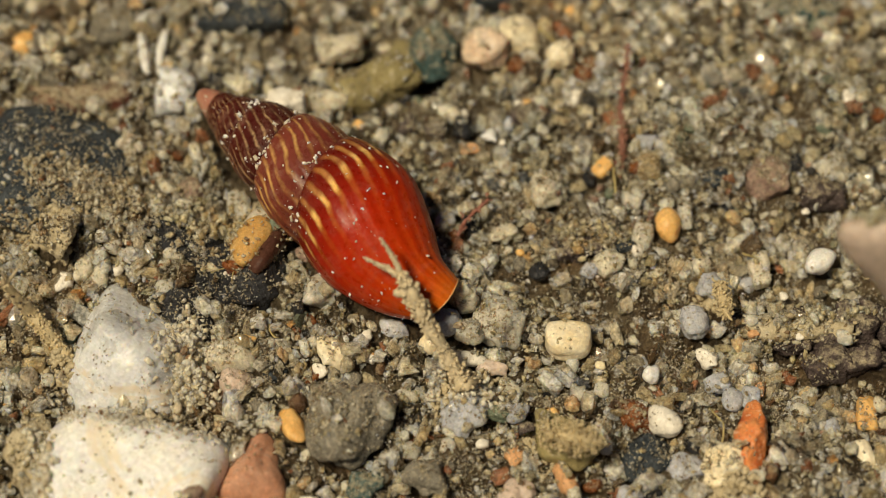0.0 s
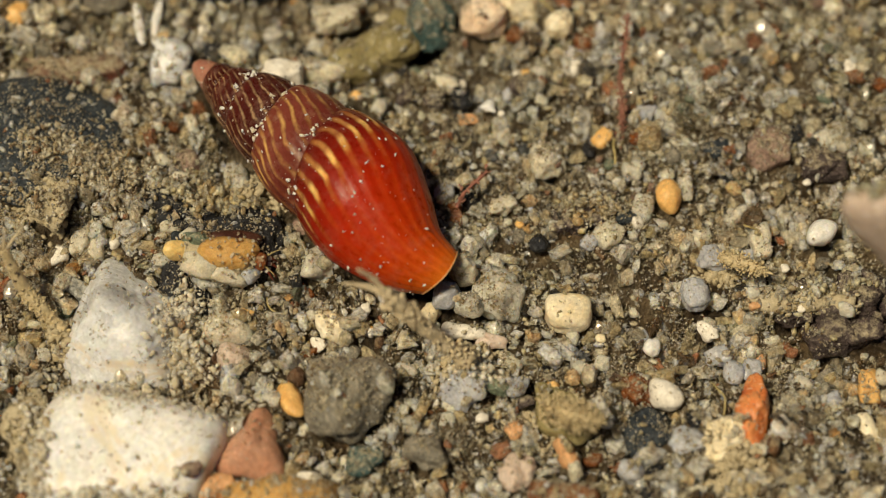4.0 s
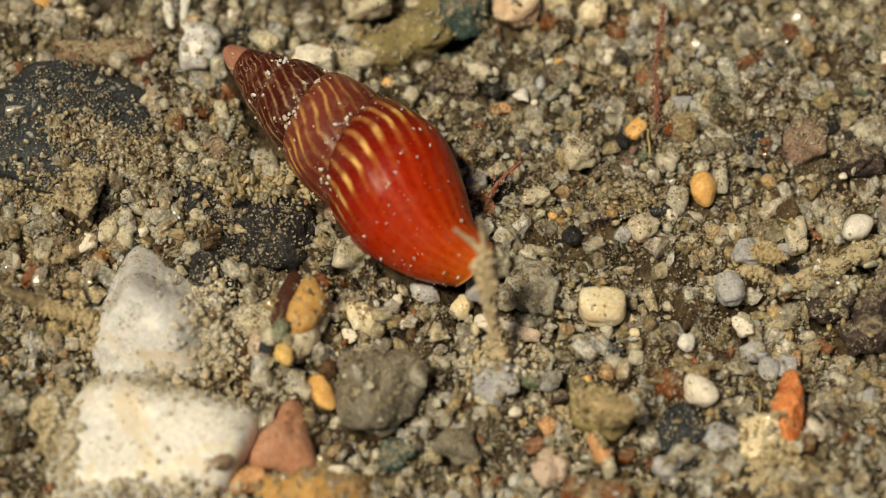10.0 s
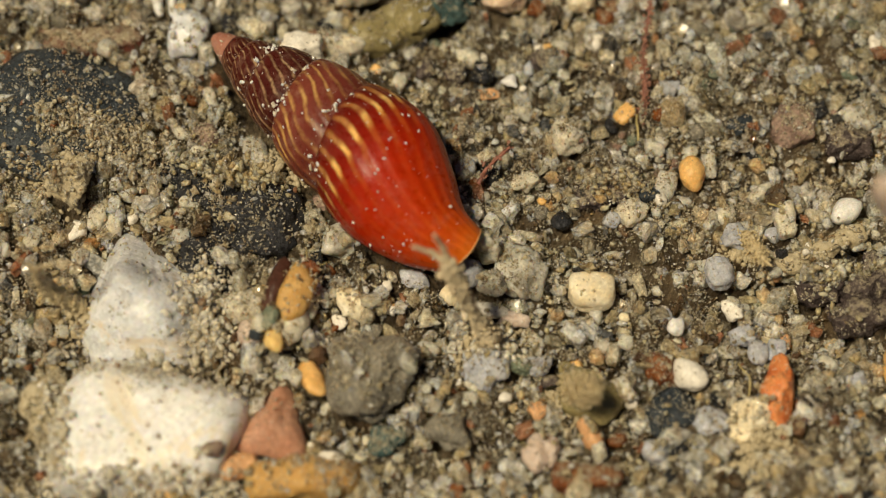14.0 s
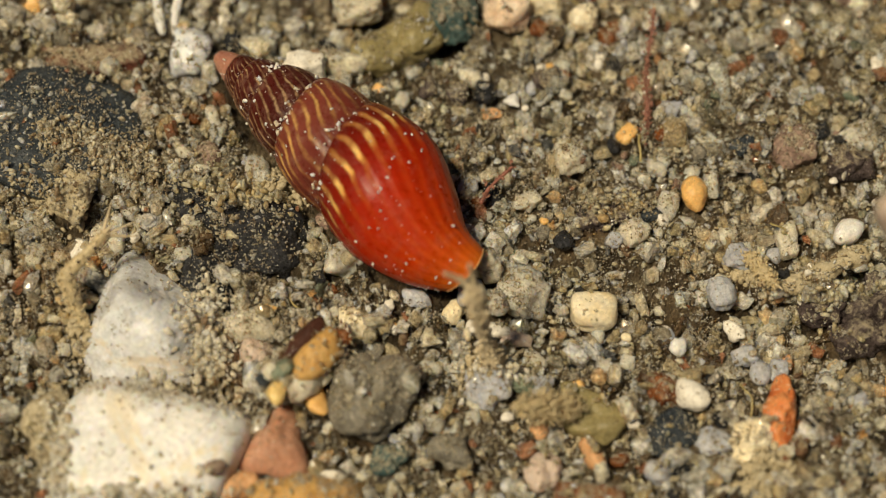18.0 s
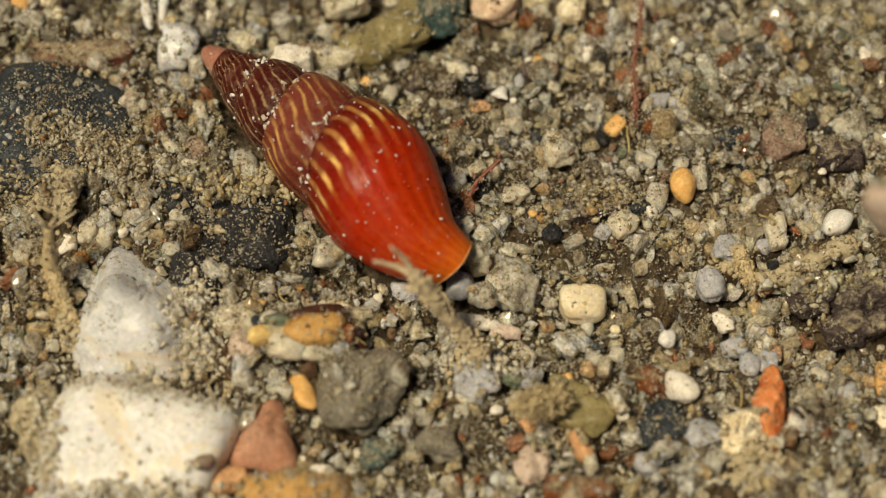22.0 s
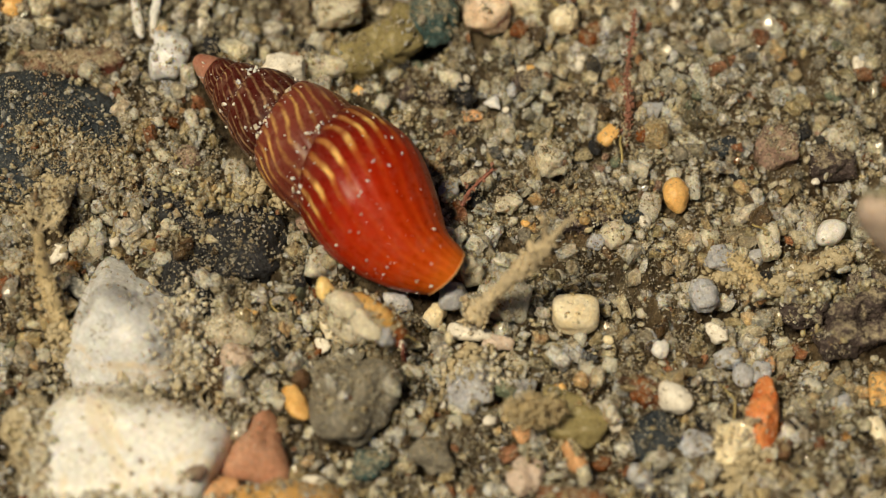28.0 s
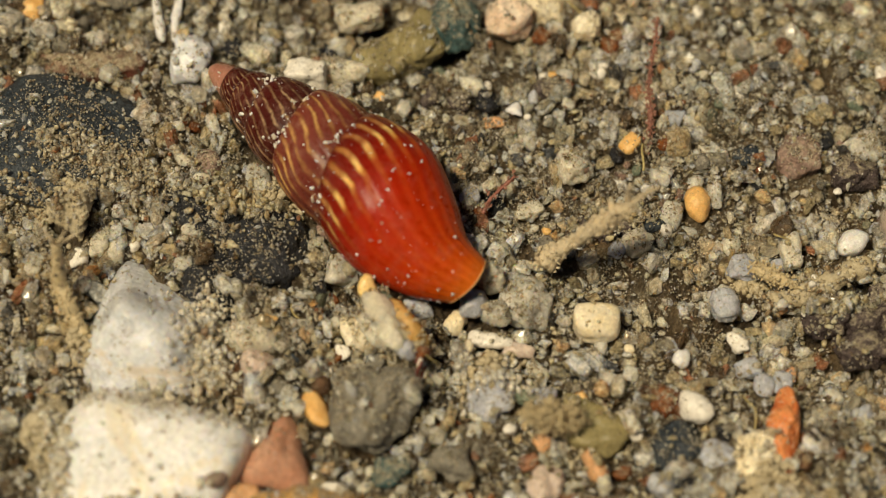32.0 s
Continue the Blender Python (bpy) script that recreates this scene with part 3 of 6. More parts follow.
def sway(x):
    """The coil's middle wanders a little to either side of the axis."""
    xs = [0.0, 0.17, 0.35, 0.50, 0.58, 0.70, 0.82, 0.92, 1.0]
    ys = [0.0, 0.08, 0.20, 0.22, 0.27, 0.09, -0.18, -0.16, 0.0]
    t = np.clip(x, 0, 1)
    return sum(np.interp(np.clip(t + d, 0, 1), xs, ys) for d in (-0.05, -0.02, 0.02, 0.05)) / 4


def coil_patch(k0, rows, last=False, tip=False, cols=276):
    """One whorl, from suture to suture; th runs round the axis, its middle facing up."""
    th = np.linspace(0, 2 * math.pi, cols + 1)
    lean = (th - math.pi) / (2 * math.pi)
    top, bottom = suture(k0 + lean), suture(k0 + 1 + lean)
    if last:
        bottom = 1.0 - 0.035 * (1 + np.cos(th))
    if tip:
        top = np.zeros_like(th)
    verts, uvs = [], []
    for i in range(rows + 1):
        s = i / rows
        s = s ** 1.5 if not tip else s
        x = top + (bottom - top) * s
        r = envelope(x)
        if last:
            # shoulder standing proud of the whorl before it, and the pinch above the canal
            r = r * (1.045 - 0.080 * np.exp(-s / 0.035) - 0.035 * s)
            r = r * (1 - 0.16 * np.exp(-((x - 0.9) / 0.06) ** 2) * np.clip(np.cos(th - 1.6), 0, 1))
        elif not tip:
            r = r * (1.06 - 0.095 * np.exp(-s / 0.07) - 0.10 * s ** 3)
        u = k0 + th / (2 * math.pi)
        if not tip:
            rib = np.cos(2 * math.pi * (u * RIB_COUNT - 4.5 * s * (1 - 0.45 * s) - 0.9 * math.exp(-10 * s)))
            r = r * (1 + 0.007 * rib * (1 - 0.7 * s if last else 1.0))
        verts.append(np.stack([x * LONG, r * np.sin(th) + sway(x), -r * np.cos(th)], 1))
        uvs.append(np.stack([u, np.full_like(th, s)], 1))
    V, UV = np.concatenate(verts), np.concatenate(uvs)
    n = cols + 1
    i = (np.arange(rows)[:, None] * n + np.arange(cols)).ravel()
    F = np.stack([i, i + n, i + n + 1, i + 1], 1)
    return V, F, UV


def coil_mesh(name, V, F, UV):
    me = raw_mesh(name, V, F)
    layer = me.uv_layers.new(name="coil")
    layer.data.foreach_set("uv", UV[F.ravel()].astype(np.float32).ravel())
    return me


def shell():
    root = tagged(new("sea_snail_shell"), "glossy red-orange spired snail shell with cream flames on sand", "shell")
    ax = AXIS.normalized()
    eye = Vector((0, -0.5, 0.866))
    up = (eye - ax * eye.dot(ax)).normalized()
    side = up.cross(ax)
    rot = Matrix((ax, side, up)).transposed()
    root.matrix_world = Matrix.LocRotScale(SHELL_APEX * MM, rot.to_quaternion(), None)
    world_of = lambda V: V @ np.array(rot).T + np.array(SHELL_APEX)
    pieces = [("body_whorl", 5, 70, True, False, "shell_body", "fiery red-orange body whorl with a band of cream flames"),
              ("penultimate_whorl", 4, 34, False, False, "shell_whorl", "dull mauve-brown whorl with pale gold lines"),
              ("spire_whorl", 3, 24, False, False, "shell_spire", "dark maroon whorl with thin cream lines"),
              ("spire_whorl", 2, 18, False, False, "shell_spire", "dark maroon whorl with thin cream lines"),
              ("spire_whorl", 1, 12, False, False, "shell_spire", "dark maroon whorl with thin cream lines"),
              ("shell_tip", 0, 16, False, True, "shell_tip", "blunt pinkish worn tip")]
    for name, k0, rows, last, tip, mat, label in pieces:
        V, F, UV = coil_patch(k0, rows, last, tip)
        part(name, coil_mesh(name, V, F, UV), mat, root, label)
        wv = world_of(V)
        register(wv, np.concatenate([F[:, :3], F[:, [0, 2, 3]]]), 0.0)
    # thin pale edge of the mouth
    V, F, UV = coil_patch(5, 70, True, False, 96)
    edge = V[-97:-1]
    mid = edge.mean(0)
    ring, tube = [], 8
    for a in edge:
        out = (a - mid) / np.linalg.norm(a - mid)
        for j in range(tube):
            b = 2 * math.pi * j / tube
            ring.append(a + out * 0.017 * math.sin(b) + np.array([0.020 * math.cos(b), 0, 0]))
    F = [[i * tube + j, i * tube + (j + 1) % tube, ((i + 1) % 96) * tube + (j + 1) % tube, ((i + 1) % 96) * tube + j] for i in range(96) for j in range(tube)]
    part("lip", raw_mesh("lip", np.array(ring), F), "lip", root, "thin pale edge of the shell mouth")
    # closing wall inside the mouth
    V, F = ICO[3]
    part("inner_wall", raw_mesh("inner_wall", V * np.array([0.25, 0.54, 0.54]) + np.array([LONG - 0.6, -0.05, 0]), F), "shell_body", root)
    # silt grains stuck to it
    r = np.random.default_rng(3)
    count = 230
    x = r.uniform(0.05, 0.97, count)
    th = math.pi + r.normal(0, 0.95, count)
    rad = envelope(x) * 1.03
    cen = np.stack([x * LONG, rad * np.sin(th) + sway(x), -rad * np.cos(th)], 1)
    # more of them along the sutures
    extra = 230
    k = r.choice([3, 4, 5], extra)
    th2 = math.pi + r.normal(0, 0.8, extra)
    x2 = suture(k + (th2 - math.pi) / (2 * math.pi)) + r.normal(0.004, 0.022, extra)
    rad2 = envelope(x2) * 1.0
    cen = np.concatenate([cen, np.stack([x2 * LONG, rad2 * np.sin(th2) + sway(x2), -rad2 * np.cos(th2)], 1)])
    size = np.concatenate([0.012 + 0.045 * r.random(count) ** 4, 0.014 + 0.065 * r.random(extra) ** 4])
    V, F = speckle(cen, size, 2, r)
    ob = part("silt_specks", raw_mesh("silt_specks", V, F), "pale_silt", root, "whitish silt grains stuck on the shell")
    tagged(ob, kind="stuff")
    return root


def speckle(cen, size, level, r):
    """Many small angular grains at the given centres."""
    variants = []
    for i in range(24):
        pl, pw = planes_of("angular" if i % 3 else "slab", 900 + i)
        v = polytope(level, pl[:6 + i % 5] if i % 2 else pl, 18)[0]
        v = v * (1 + (0.16 + 0.14 * (i % 3)) * waves(v, 3.0, 950 + i))[:, None]
        variants.append(v / np.abs(v).max())
    variants = np.array(variants)
    f = ICO[level][1]
    n = len(cen)
    q = r.normal(size=(n, 4))
    q /= np.linalg.norm(q, axis=1, keepdims=True)
    w, x, y, z = q.T
    R = np.stack([1 - 2 * (y * y + z * z), 2 * (x * y - z * w), 2 * (x * z + y * w), 2 * (x * y + z * w), 1 - 2 * (x * x + z * z), 2 * (y * z - x * w),
                  2 * (x * z - y * w), 2 * (y * z + x * w), 1 - 2 * (x * x + y * y)], 1).reshape(n, 3, 3)
    sc = np.asarray(size)[:, None] * np.stack([r.uniform(0.9, 1.7, n), r.uniform(0.7, 1.2, n), r.uniform(0.5, 1.0, n)], 1)
    v = variants[r.integers(0, 24, n)] * sc[:, None, :]
    v = np.einsum("nij,nkj->nki", R, v) + np.asarray(cen)[:, None, :]
    k = variants.shape[1]
    F = f[None] + (np.arange(n) * k)[:, None, None]
    return v.reshape(-1, 3), F.reshape(-1, 3)


SHELL = shell()

# ---------------- stones of the bed, one by one ----------------
pebble("white_stone", "large milky white quartz stone with brown silt on its top", "stone", "quartz", "slab", -8.16, -6.80, 0.15, 4.8, 3.0, 2.2, 0, level=5, keep=0.03, rough=0.014,
       planes=[((0.266, 0.964, 0.0), 1.30), ((-0.34, 0.94, 0.0), 1.92), ((-1.0, 0.0, 0.05), 2.50), ((0.94, -0.34, 0.0), 2.28), ((0.0, -1.0, 0.1), 1.95), ((0.0, -0.17, 0.985), 1.12),
               ((0.18, 0.62, 0.76), 1.36), ((-0.6, 0.25, 0.76), 2.0), ((0.1, -0.7, 0.7), 1.75), ((0.0, 0.0, -1.0), 1.0), ((0.62, 0.1, 0.78), 2.0)])
pebble("grey_white_stone", "pointed grey-white stone with dark spots and tan veins", "stone", "greywhite", "peak", -8.46, -3.58, 0.33, 3.16, 3.54, 2.60, 0, level=5, keep=0.07, rough=0.03)
pebble("terracotta_stone", "smooth three-cornered terracotta pebble", "stone", "terracotta", "tri", -4.92, -6.78, 0.36, 1.62, 1.85, 1.30, -8, keep=0.06, rough=0.05)
pebble("pebble", "elongated orange pebble", "stone", "orange", "round", -4.05, -5.62, 0.42, 0.68, 1.32, 0.60, 25, keep=0.05, rough=0.03)
pebble("slate_stone", "large dark slate stone under patchy beige silt", "stone", "slate", "round", -10.8, 2.0, 0.30, 5.3, 4.9, 1.70, -8, level=5, keep=0.34, rough=0.035)
pebble("black_stone", "black glittering stone speckled with silt", "stone", "black", "angular", -5.43, -1.19, 0.18, 2.72, 2.13, 1.20, 20, rough=0.12)
pebble("black_stone", "black rough stone among the sand", "stone", "black", "angular", -6.86, -2.01, 0.19, 1.91, 1.89, 1.00, -20, keep=0.4)
pebble("black_stone", "dark rock fragment under silt", "stone", "black", "slab", -7.24, 0.10, 0.24, 2.06, 1.10, 1.00, -20, keep=0.55)
pebble("grey_stone", "rough grey stone coated with silt", "stone", "grey", "angular", -2.50, -5.62, 0.42, 1.98, 2.30, 1.60, 0, keep=0.8, rough=0.1)
pebble("grey_stone", "grey stone fragment", "stone", "grey", "angular", -0.38, -6.96, 0.10, 1.17, 1.10, 0.80, -20)
pebble("pebble", "glossy blue-grey pebble", "stone", "bluegrey", "angular", 0.49, -5.15, 0.17, 1.09, 1.32, 0.90, -20, keep=0.35, rough=0.14)
pebble("pebble", "cream box-shaped grain with a chalky end", "stone", "cream", "box", 3.36, -2.99, 0.26, 1.26, 0.98, 0.80, -4, keep=0.08, rough=0.03)
pebble("pebble", "rounded white pebble", "stone", "white", "round", 5.86, -5.46, 0.26, 0.97, 0.88, 0.80, -10, keep=0.04, rough=0.03)
pebble("pebble", "plump orange pebble", "stone", "orange", "round", 6.22, 0.63, 0.30, 0.79, 1.04, 0.80, -25, keep=0.08, rough=0.035)
pebble("pebble", "whitish translucent pebble beside the orange one", "stone", "glass", "angular", 6.76, 1.12, 0.12, 0.53, 1.04, 0.60, -5)
pebble("pebble", "chalk-white ribbed pebble", "stone", "ribbed", "round", 10.32, -0.54, 0.28, 0.76, 0.85, 0.75, -15, keep=0.03, rough=0.03)
pebble("pink_grey_stone", "long pinkish grey rounded stone leaning over the sand", "stone", "pinkgrey", "round", 13.45, -3.5, 3.4, 3.0, 2.5, 10.0, 0, level=5, keep=0.0, ty=-41, rough=0.03)
pebble("dark_stone", "dark mauve glittering stone half sunk in silt", "stone", "darkmauve", "angular", 9.75, -2.70, 0.06, 1.32, 1.04, 0.80, -10, keep=0.6, rough=0.16)
pebble("dark_stone", "dark mauve glittering stone half sunk in silt", "stone", "darkmauve", "angular", 10.90, -2.45, 0.06, 1.54, 1.26, 0.80, 10, keep=0.6, rough=0.16)
pebble("dark_stone", "dark mauve glittering stone half sunk in silt", "stone", "darkmauve", "angular", 11.65, -3.38, 0.06, 1.47, 1.10, 0.80, -5, keep=0.6, rough=0.16)
pebble("dark_stone", "dark mauve glittering stone half sunk in silt", "stone", "darkmauve", "angular", 10.35, -3.59, 0.06, 1.17, 0.88, 0.80, -20, keep=0.6, rough=0.16)
pebble("dark_stone", "dark mauve glittering stone half sunk in silt", "stone", "darkmauve", "angular", 12.06, -2.28, 0.06, 1.17, 0.94, 0.80, 0, keep=0.6, rough=0.16)
pebble("red_orange_stone", "tapered red-orange stone", "stone", "redorange", "angular", 8.12, -5.95, 0.42, 0.86, 2.25, 0.80, -12, keep=0.02, rough=0.08, taper=0.6)
pebble("pebble", "pale chip at the tip of the red stone", "stone", "peach", "angular", 8.49, -4.34, -0.00, 0.29, 0.47, 0.22, 0, level=3)
pebble("pebble", "grey translucent six-sided pebble", "stone", "bluegrey", "angular", 7.40, -1.28, 0.16, 0.97, 0.76, 0.55, 15, keep=0.1)
pebble("pebble", "blue-grey smooth pebble", "stone", "bluegrey", "box", 6.85, -2.41, 0.18, 0.62, 0.85, 0.60, 10, keep=0.08)
pebble("pebble", "pale green boxy quartz grain", "stone", "pale", "box", 8.69, -0.77, 0.12, 0.59, 0.98, 0.60, 5, keep=0.2)
pebble("dark_stone", "rough black-brown speckled stone", "stone", "darkmauve", "angular", 10.54, 1.71, 0.24, 1.40, 1.18, 1.00, 0, rough=0.1)
pebble("sand_grain", "tiny round white bead-like grain", "grain", "white", "round", 10.05, 0.98, 0.37, 0.22, 0.24, 0.17, 0, level=3, keep=0)
pebble("pebble", "pale translucent ring-shaped grain", "stone", "glass", "round", 10.95, 2.52, 0.09, 0.91, 1.04, 0.60, 0)
pebble("mauve_stone", "brownish mauve rough stone", "stone", "mauve", "angular", 9.08, 2.27, 0.12, 1.10, 1.34, 0.90, 0)
pebble("pebble", "white pebble behind the shell tip", "stone", "white", "slab", -4.43, 4.56, 0.39, 1.10, 0.76, 0.90, -10, keep=0.1)
pebble("pebble", "pale long pebble behind the shell", "stone", "pale", "long", -3.34, 4.84, 0.15, 1.47, 0.63, 0.70, -5)
pebble("olive_stone", "long olive-brown stone in the hollow", "stone", "olive", "slab", -1.88, 5.48, 0.03, 2.35, 1.18, 0.90, 20, keep=0.4)
pebble("olive_stone", "pale olive slab standing in the hollow", "stone", "olive", "slab", -1.29, 5.86, 0.18, 0.88, 1.73, 0.80, -20, keep=0.3)
pebble("teal_stone", "dark teal glittering stone", "stone", "teal", "angular", -0.33, 6.35, 0.16, 1.40, 1.34, 1.10, 0, rough=0.09)
pebble("pebble", "peach-white rough pebble", "stone", "blush", "angular", 1.27, 6.24, 0.34, 1.30, 1.15, 1.10, 0, keep=0.3)
pebble("pebble", "cream rough pebble", "stone", "cream", "angular", 2.23, 6.90, 0.21, 1.17, 0.94, 0.90, 0, keep=0.4)
pebble("pebble", "pale yellow rounded pebble", "stone", "cream", "round", 3.40, 6.19, 0.34, 0.91, 0.94, 1.00, 0, keep=0.2)
pebble("pebble", "rust-brown stained pebble", "stone", "rust", "angular", 4.20, 5.74, 0.09, 0.81, 0.94, 0.61, 0)
pebble("pebble", "grey-white cracked stone", "stone", "greywhite", "angular", -7.63, 5.17, 0.12, 1.10, 1.50, 0.90, 0, keep=0.4)
pebble("pebble", "white tube-like shell fragment", "shell fragment", "ribbed", "long", -8.62, 6.42, 0.30, 0.32, 1.73, 0.40, 8, keep=0.2)
pebble("pebble", "white tube-like shell fragment", "shell fragment", "ribbed", "long", -8.12, 6.45, 0.26, 0.26, 1.57, 0.35, -4, keep=0.2)
pebble("pebble", "pale oval flat pebble", "stone", "glass", "round", -10.46, 5.74, 0.14, 1.23, 0.63, 0.50, 25, keep=0.15)
pebble("red_brown_stone", "long red-brown encrusted stone", "stone", "redbrown", "slab", -10.35, 4.91, 0.02, 3.08, 0.98, 0.80, 8, rough=0.08)
pebble("pebble", "orange pebble at the far edge", "stone", "orange", "round", -12.20, 6.62, 0.18, 0.68, 0.88, 0.60, 0, keep=0.1)
pebble("pebble", "small white grain behind the shell", "grain", "white", "angular", -6.78, 6.24, 0.01, 0.35, 0.38, 0.26, 0, level=3)
# black stone added where the bed only has a shaded hole
pebble("pebble", "black grain behind the shell tip", "stone", "black", "angular", -6.59, 5.59, 0.05, 0.59, 0.57, 0.43, 0, level=3)
pebble("pebble", "clear grey quartz pebble dusted with silt", "stone", "glass", "angular", -3.19, -1.40, 0.26, 1.06, 1.20, 0.80, -10, keep=0.4)
pebble("pebble", "clear grey quartz pebble", "stone", "glass", "angular", -3.79, -1.10, 0.14, 0.47, 0.82, 0.50, -10, keep=0.3)
pebble("pebble", "reddish translucent pebble against the shell", "stone", "mauve", "round", -3.74, -0.33, 0.09, 0.81, 0.79, 0.59, 0)
pebble("pebble", "olive-green translucent pebble", "stone", "olive", "angular", -6.01, -1.87, 0.18, 0.70, 0.91, 0.60, 20, keep=0.3)
pebble("mica_sliver", "silvery mica sliver lying on silt", "mineral", "silver", "slab", -9.68, -2.29, 0.24, 0.97, 0.44, 0.25, -35, keep=0.05)
pebble("pebble", "pale clear boxy quartz pebble", "stone", "pale", "box", -9.84, -0.85, 0.24, 0.44, 0.82, 0.60, -5, keep=0.2)
pebble("pebble", "pale clear boxy quartz pebble", "stone", "pale", "box", -9.42, -0.97, 0.14, 0.44, 0.72, 0.50, 8, keep=0.3)
pebble("silt_lump", "beige lump of silt on the slate stone", "sediment", "tan", "angular", -10.44, -0.12, 1.26, 1.17, 1.42, 0.60, -30, rough=0.14)
pebble("pebble", "pale beige translucent stone", "stone", "pale", "round", -5.77, -3.44, 0.21, 1.29, 1.04, 0.90, 0)
pebble("pebble", "pinkish grey knobbly pebble", "stone", "pinkgrey", "round", -5.45, -4.42, 0.18, 0.88, 0.91, 0.80, 0, keep=0.3)
pebble("pebble", "tan grain pile stone", "stone", "tan", "angular", -6.64, -4.30, 0.10, 1.03, 1.26, 0.80, 0, rough=0.1)
pebble("pebble", "small dark grey pebble", "stone", "slate", "angular", -4.48, -3.94, 0.05, 0.62, 0.57, 0.43, -20, level=3, keep=0.2)
pebble("pebble", "cream knobbly shell-like pebble", "stone", "cream", "round", -3.00, -3.32, 0.22, 0.82, 0.91, 0.70, 0, keep=0.2, rough=0.1)
pebble("pebble", "round white bead-like pebble", "stone", "white", "round", -2.11, -2.78, 0.09, 0.40, 0.46, 0.30, 0, level=3, keep=0)
pebble("pebble", "large clear grey pebble dusted with silt", "stone", "glass", "angular", 1.54, -2.44, 0.21, 1.35, 1.45, 0.90, 0, keep=0.6, rough=0.08)
pebble("pebble", "white flat elongated pebble", "stone", "white", "long", 0.58, -3.53, 0.15, 1.26, 0.54, 0.35, -10, keep=0.1)
pebble("pebble", "white flat elongated pebble", "stone", "pinkgrey", "long", 1.32, -3.72, 0.12, 0.85, 0.41, 0.30, -5, keep=0.1)
pebble("pebble", "cream rough pebble", "stone", "cream", "angular", 0.98, -4.30, 0.09, 0.68, 0.63, 0.50, 0)
pebble("pebble", "yellow-cream grain by the shell mouth", "stone", "cream", "round", -0.31, -2.87, 0.05, 0.59, 0.69, 0.44, -20)
pebble("pebble", "violet-grey grain under the shell mouth", "stone", "bluegrey", "angular", -1.31, -2.53, 0.06, 0.82, 0.63, 0.47, 0)
pebble("pebble", "blue-white grain under the shell mouth", "stone", "bluegrey", "angular", 0.19, -2.58, 0.64, 0.65, 0.76, 0.70, -20, keep=0.1)
pebble("pebble", "clear grey grain by the shell mouth", "stone", "glass", "angular", 0.72, -2.88, 0.57, 0.68, 0.63, 0.70, 0)
pebble("pebble", "pale beige grain by the shell mouth", "stone", "pale", "angular", 0.63, -2.00, 0.94, 0.68, 0.79, 1.00, -30, keep=0.6)
pebble("pebble", "grey-green translucent pebble", "stone", "green", "round", 1.48, -5.03, 0.08, 0.73, 0.72, 0.54, 0)
pebble("pebble", "grey smooth pebble", "stone", "bluegrey", "round", 1.92, -5.10, 0.07, 0.73, 0.69, 0.52, 0)
pebble("olive_stone", "flat olive wedge-shaped stone half under silt", "stone", "olive", "slab", 3.25, -6.02, 0.16, 1.7, 1.25, 0.55, -22, keep=0.15, rough=0.04, taper=-0.6)
pebble("pebble", "peach elongated pebble", "stone", "peach", "long", 3.22, -7.05, 0.19, 0.47, 1.04, 0.50, 28, keep=0.08)
pebble("pebble", "peach angular chip", "stone", "peach", "angular", 1.89, -6.30, 0.03, 0.50, 0.63, 0.37, -20, level=3)
pebble("pebble", "mauve-grey smooth pebble", "stone", "pinkgrey", "round", 1.93, -7.58, 0.18, 0.88, 1.13, 0.80, 0, keep=0.2)
pebble("pebble", "dark teal grain under the grey stone", "stone", "teal", "angular", -2.05, -7.18, 0.07, 1.03, 0.71, 0.53, 0)
pebble("pebble", "cream-yellow silty pebble", "stone", "cream", "angular", 7.29, -6.85, 0.18, 0.97, 1.13, 0.80, 0, keep=0.7, rough=0.1)
pebble("pebble", "blue-grey translucent pebble", "stone", "bluegrey", "angular", 6.37, -6.65, 0.09, 0.97, 0.88, 0.60, 20, keep=0.2)
pebble("dark_stone", "dark blue-grey stone", "stone", "slate", "angular", 5.34, -6.41, 0.02, 1.47, 1.13, 0.80, 10, keep=0.4)
pebble("pebble", "grey round pebble", "stone", "bluegrey", "round", 7.65, -4.74, 0.06, 0.62, 0.66, 0.46, 0, level=3, keep=0.1)
pebble("pebble", "grey pebble", "stone", "bluegrey", "angular", 7.38, -4.25, 0.06, 0.82, 0.63, 0.47, 0, keep=0.3)
pebble("pebble", "grey pebble", "stone", "bluegrey", "angular", 8.18, -4.60, 0.03, 0.50, 0.72, 0.37, 0, keep=0.2)
pebble("pebble", "rust-orange crusted stone", "stone", "rust", "angular", 5.17, -5.12, 0.09, 0.91, 1.04, 0.60, 0, rough=0.1)
pebble("sand_grain", "small white grain", "grain", "white", "round", 3.72, -4.95, 0.08, 0.23, 0.25, 0.18, 0, level=3, keep=0)
pebble("sand_grain", "small white grain", "grain", "white", "round", 4.34, -6.17, 0.11, 0.44, 0.44, 0.33, 0, level=3, keep=0)
pebble("sand_grain", "pale grey grain", "grain", "ribbed", "round", 5.57, -3.99, 0.14, 0.53, 0.54, 0.40, 0, level=3, keep=0.1)
pebble("sand_grain", "cream glossy grain", "grain", "cream", "round", 4.22, -3.65, 0.05, 0.29, 0.28, 0.21, 0, level=3, keep=0)
pebble("sand_grain", "pale rough grain", "grain", "white", "angular", 7.12, -3.51, 0.16, 0.65, 0.60, 0.45, 0, keep=0.2)
pebble("sand_grain", "small white grain", "grain", "white", "round", 9.32, -1.60, 0.18, 0.28, 0.27, 0.20, 0, level=3, keep=0)
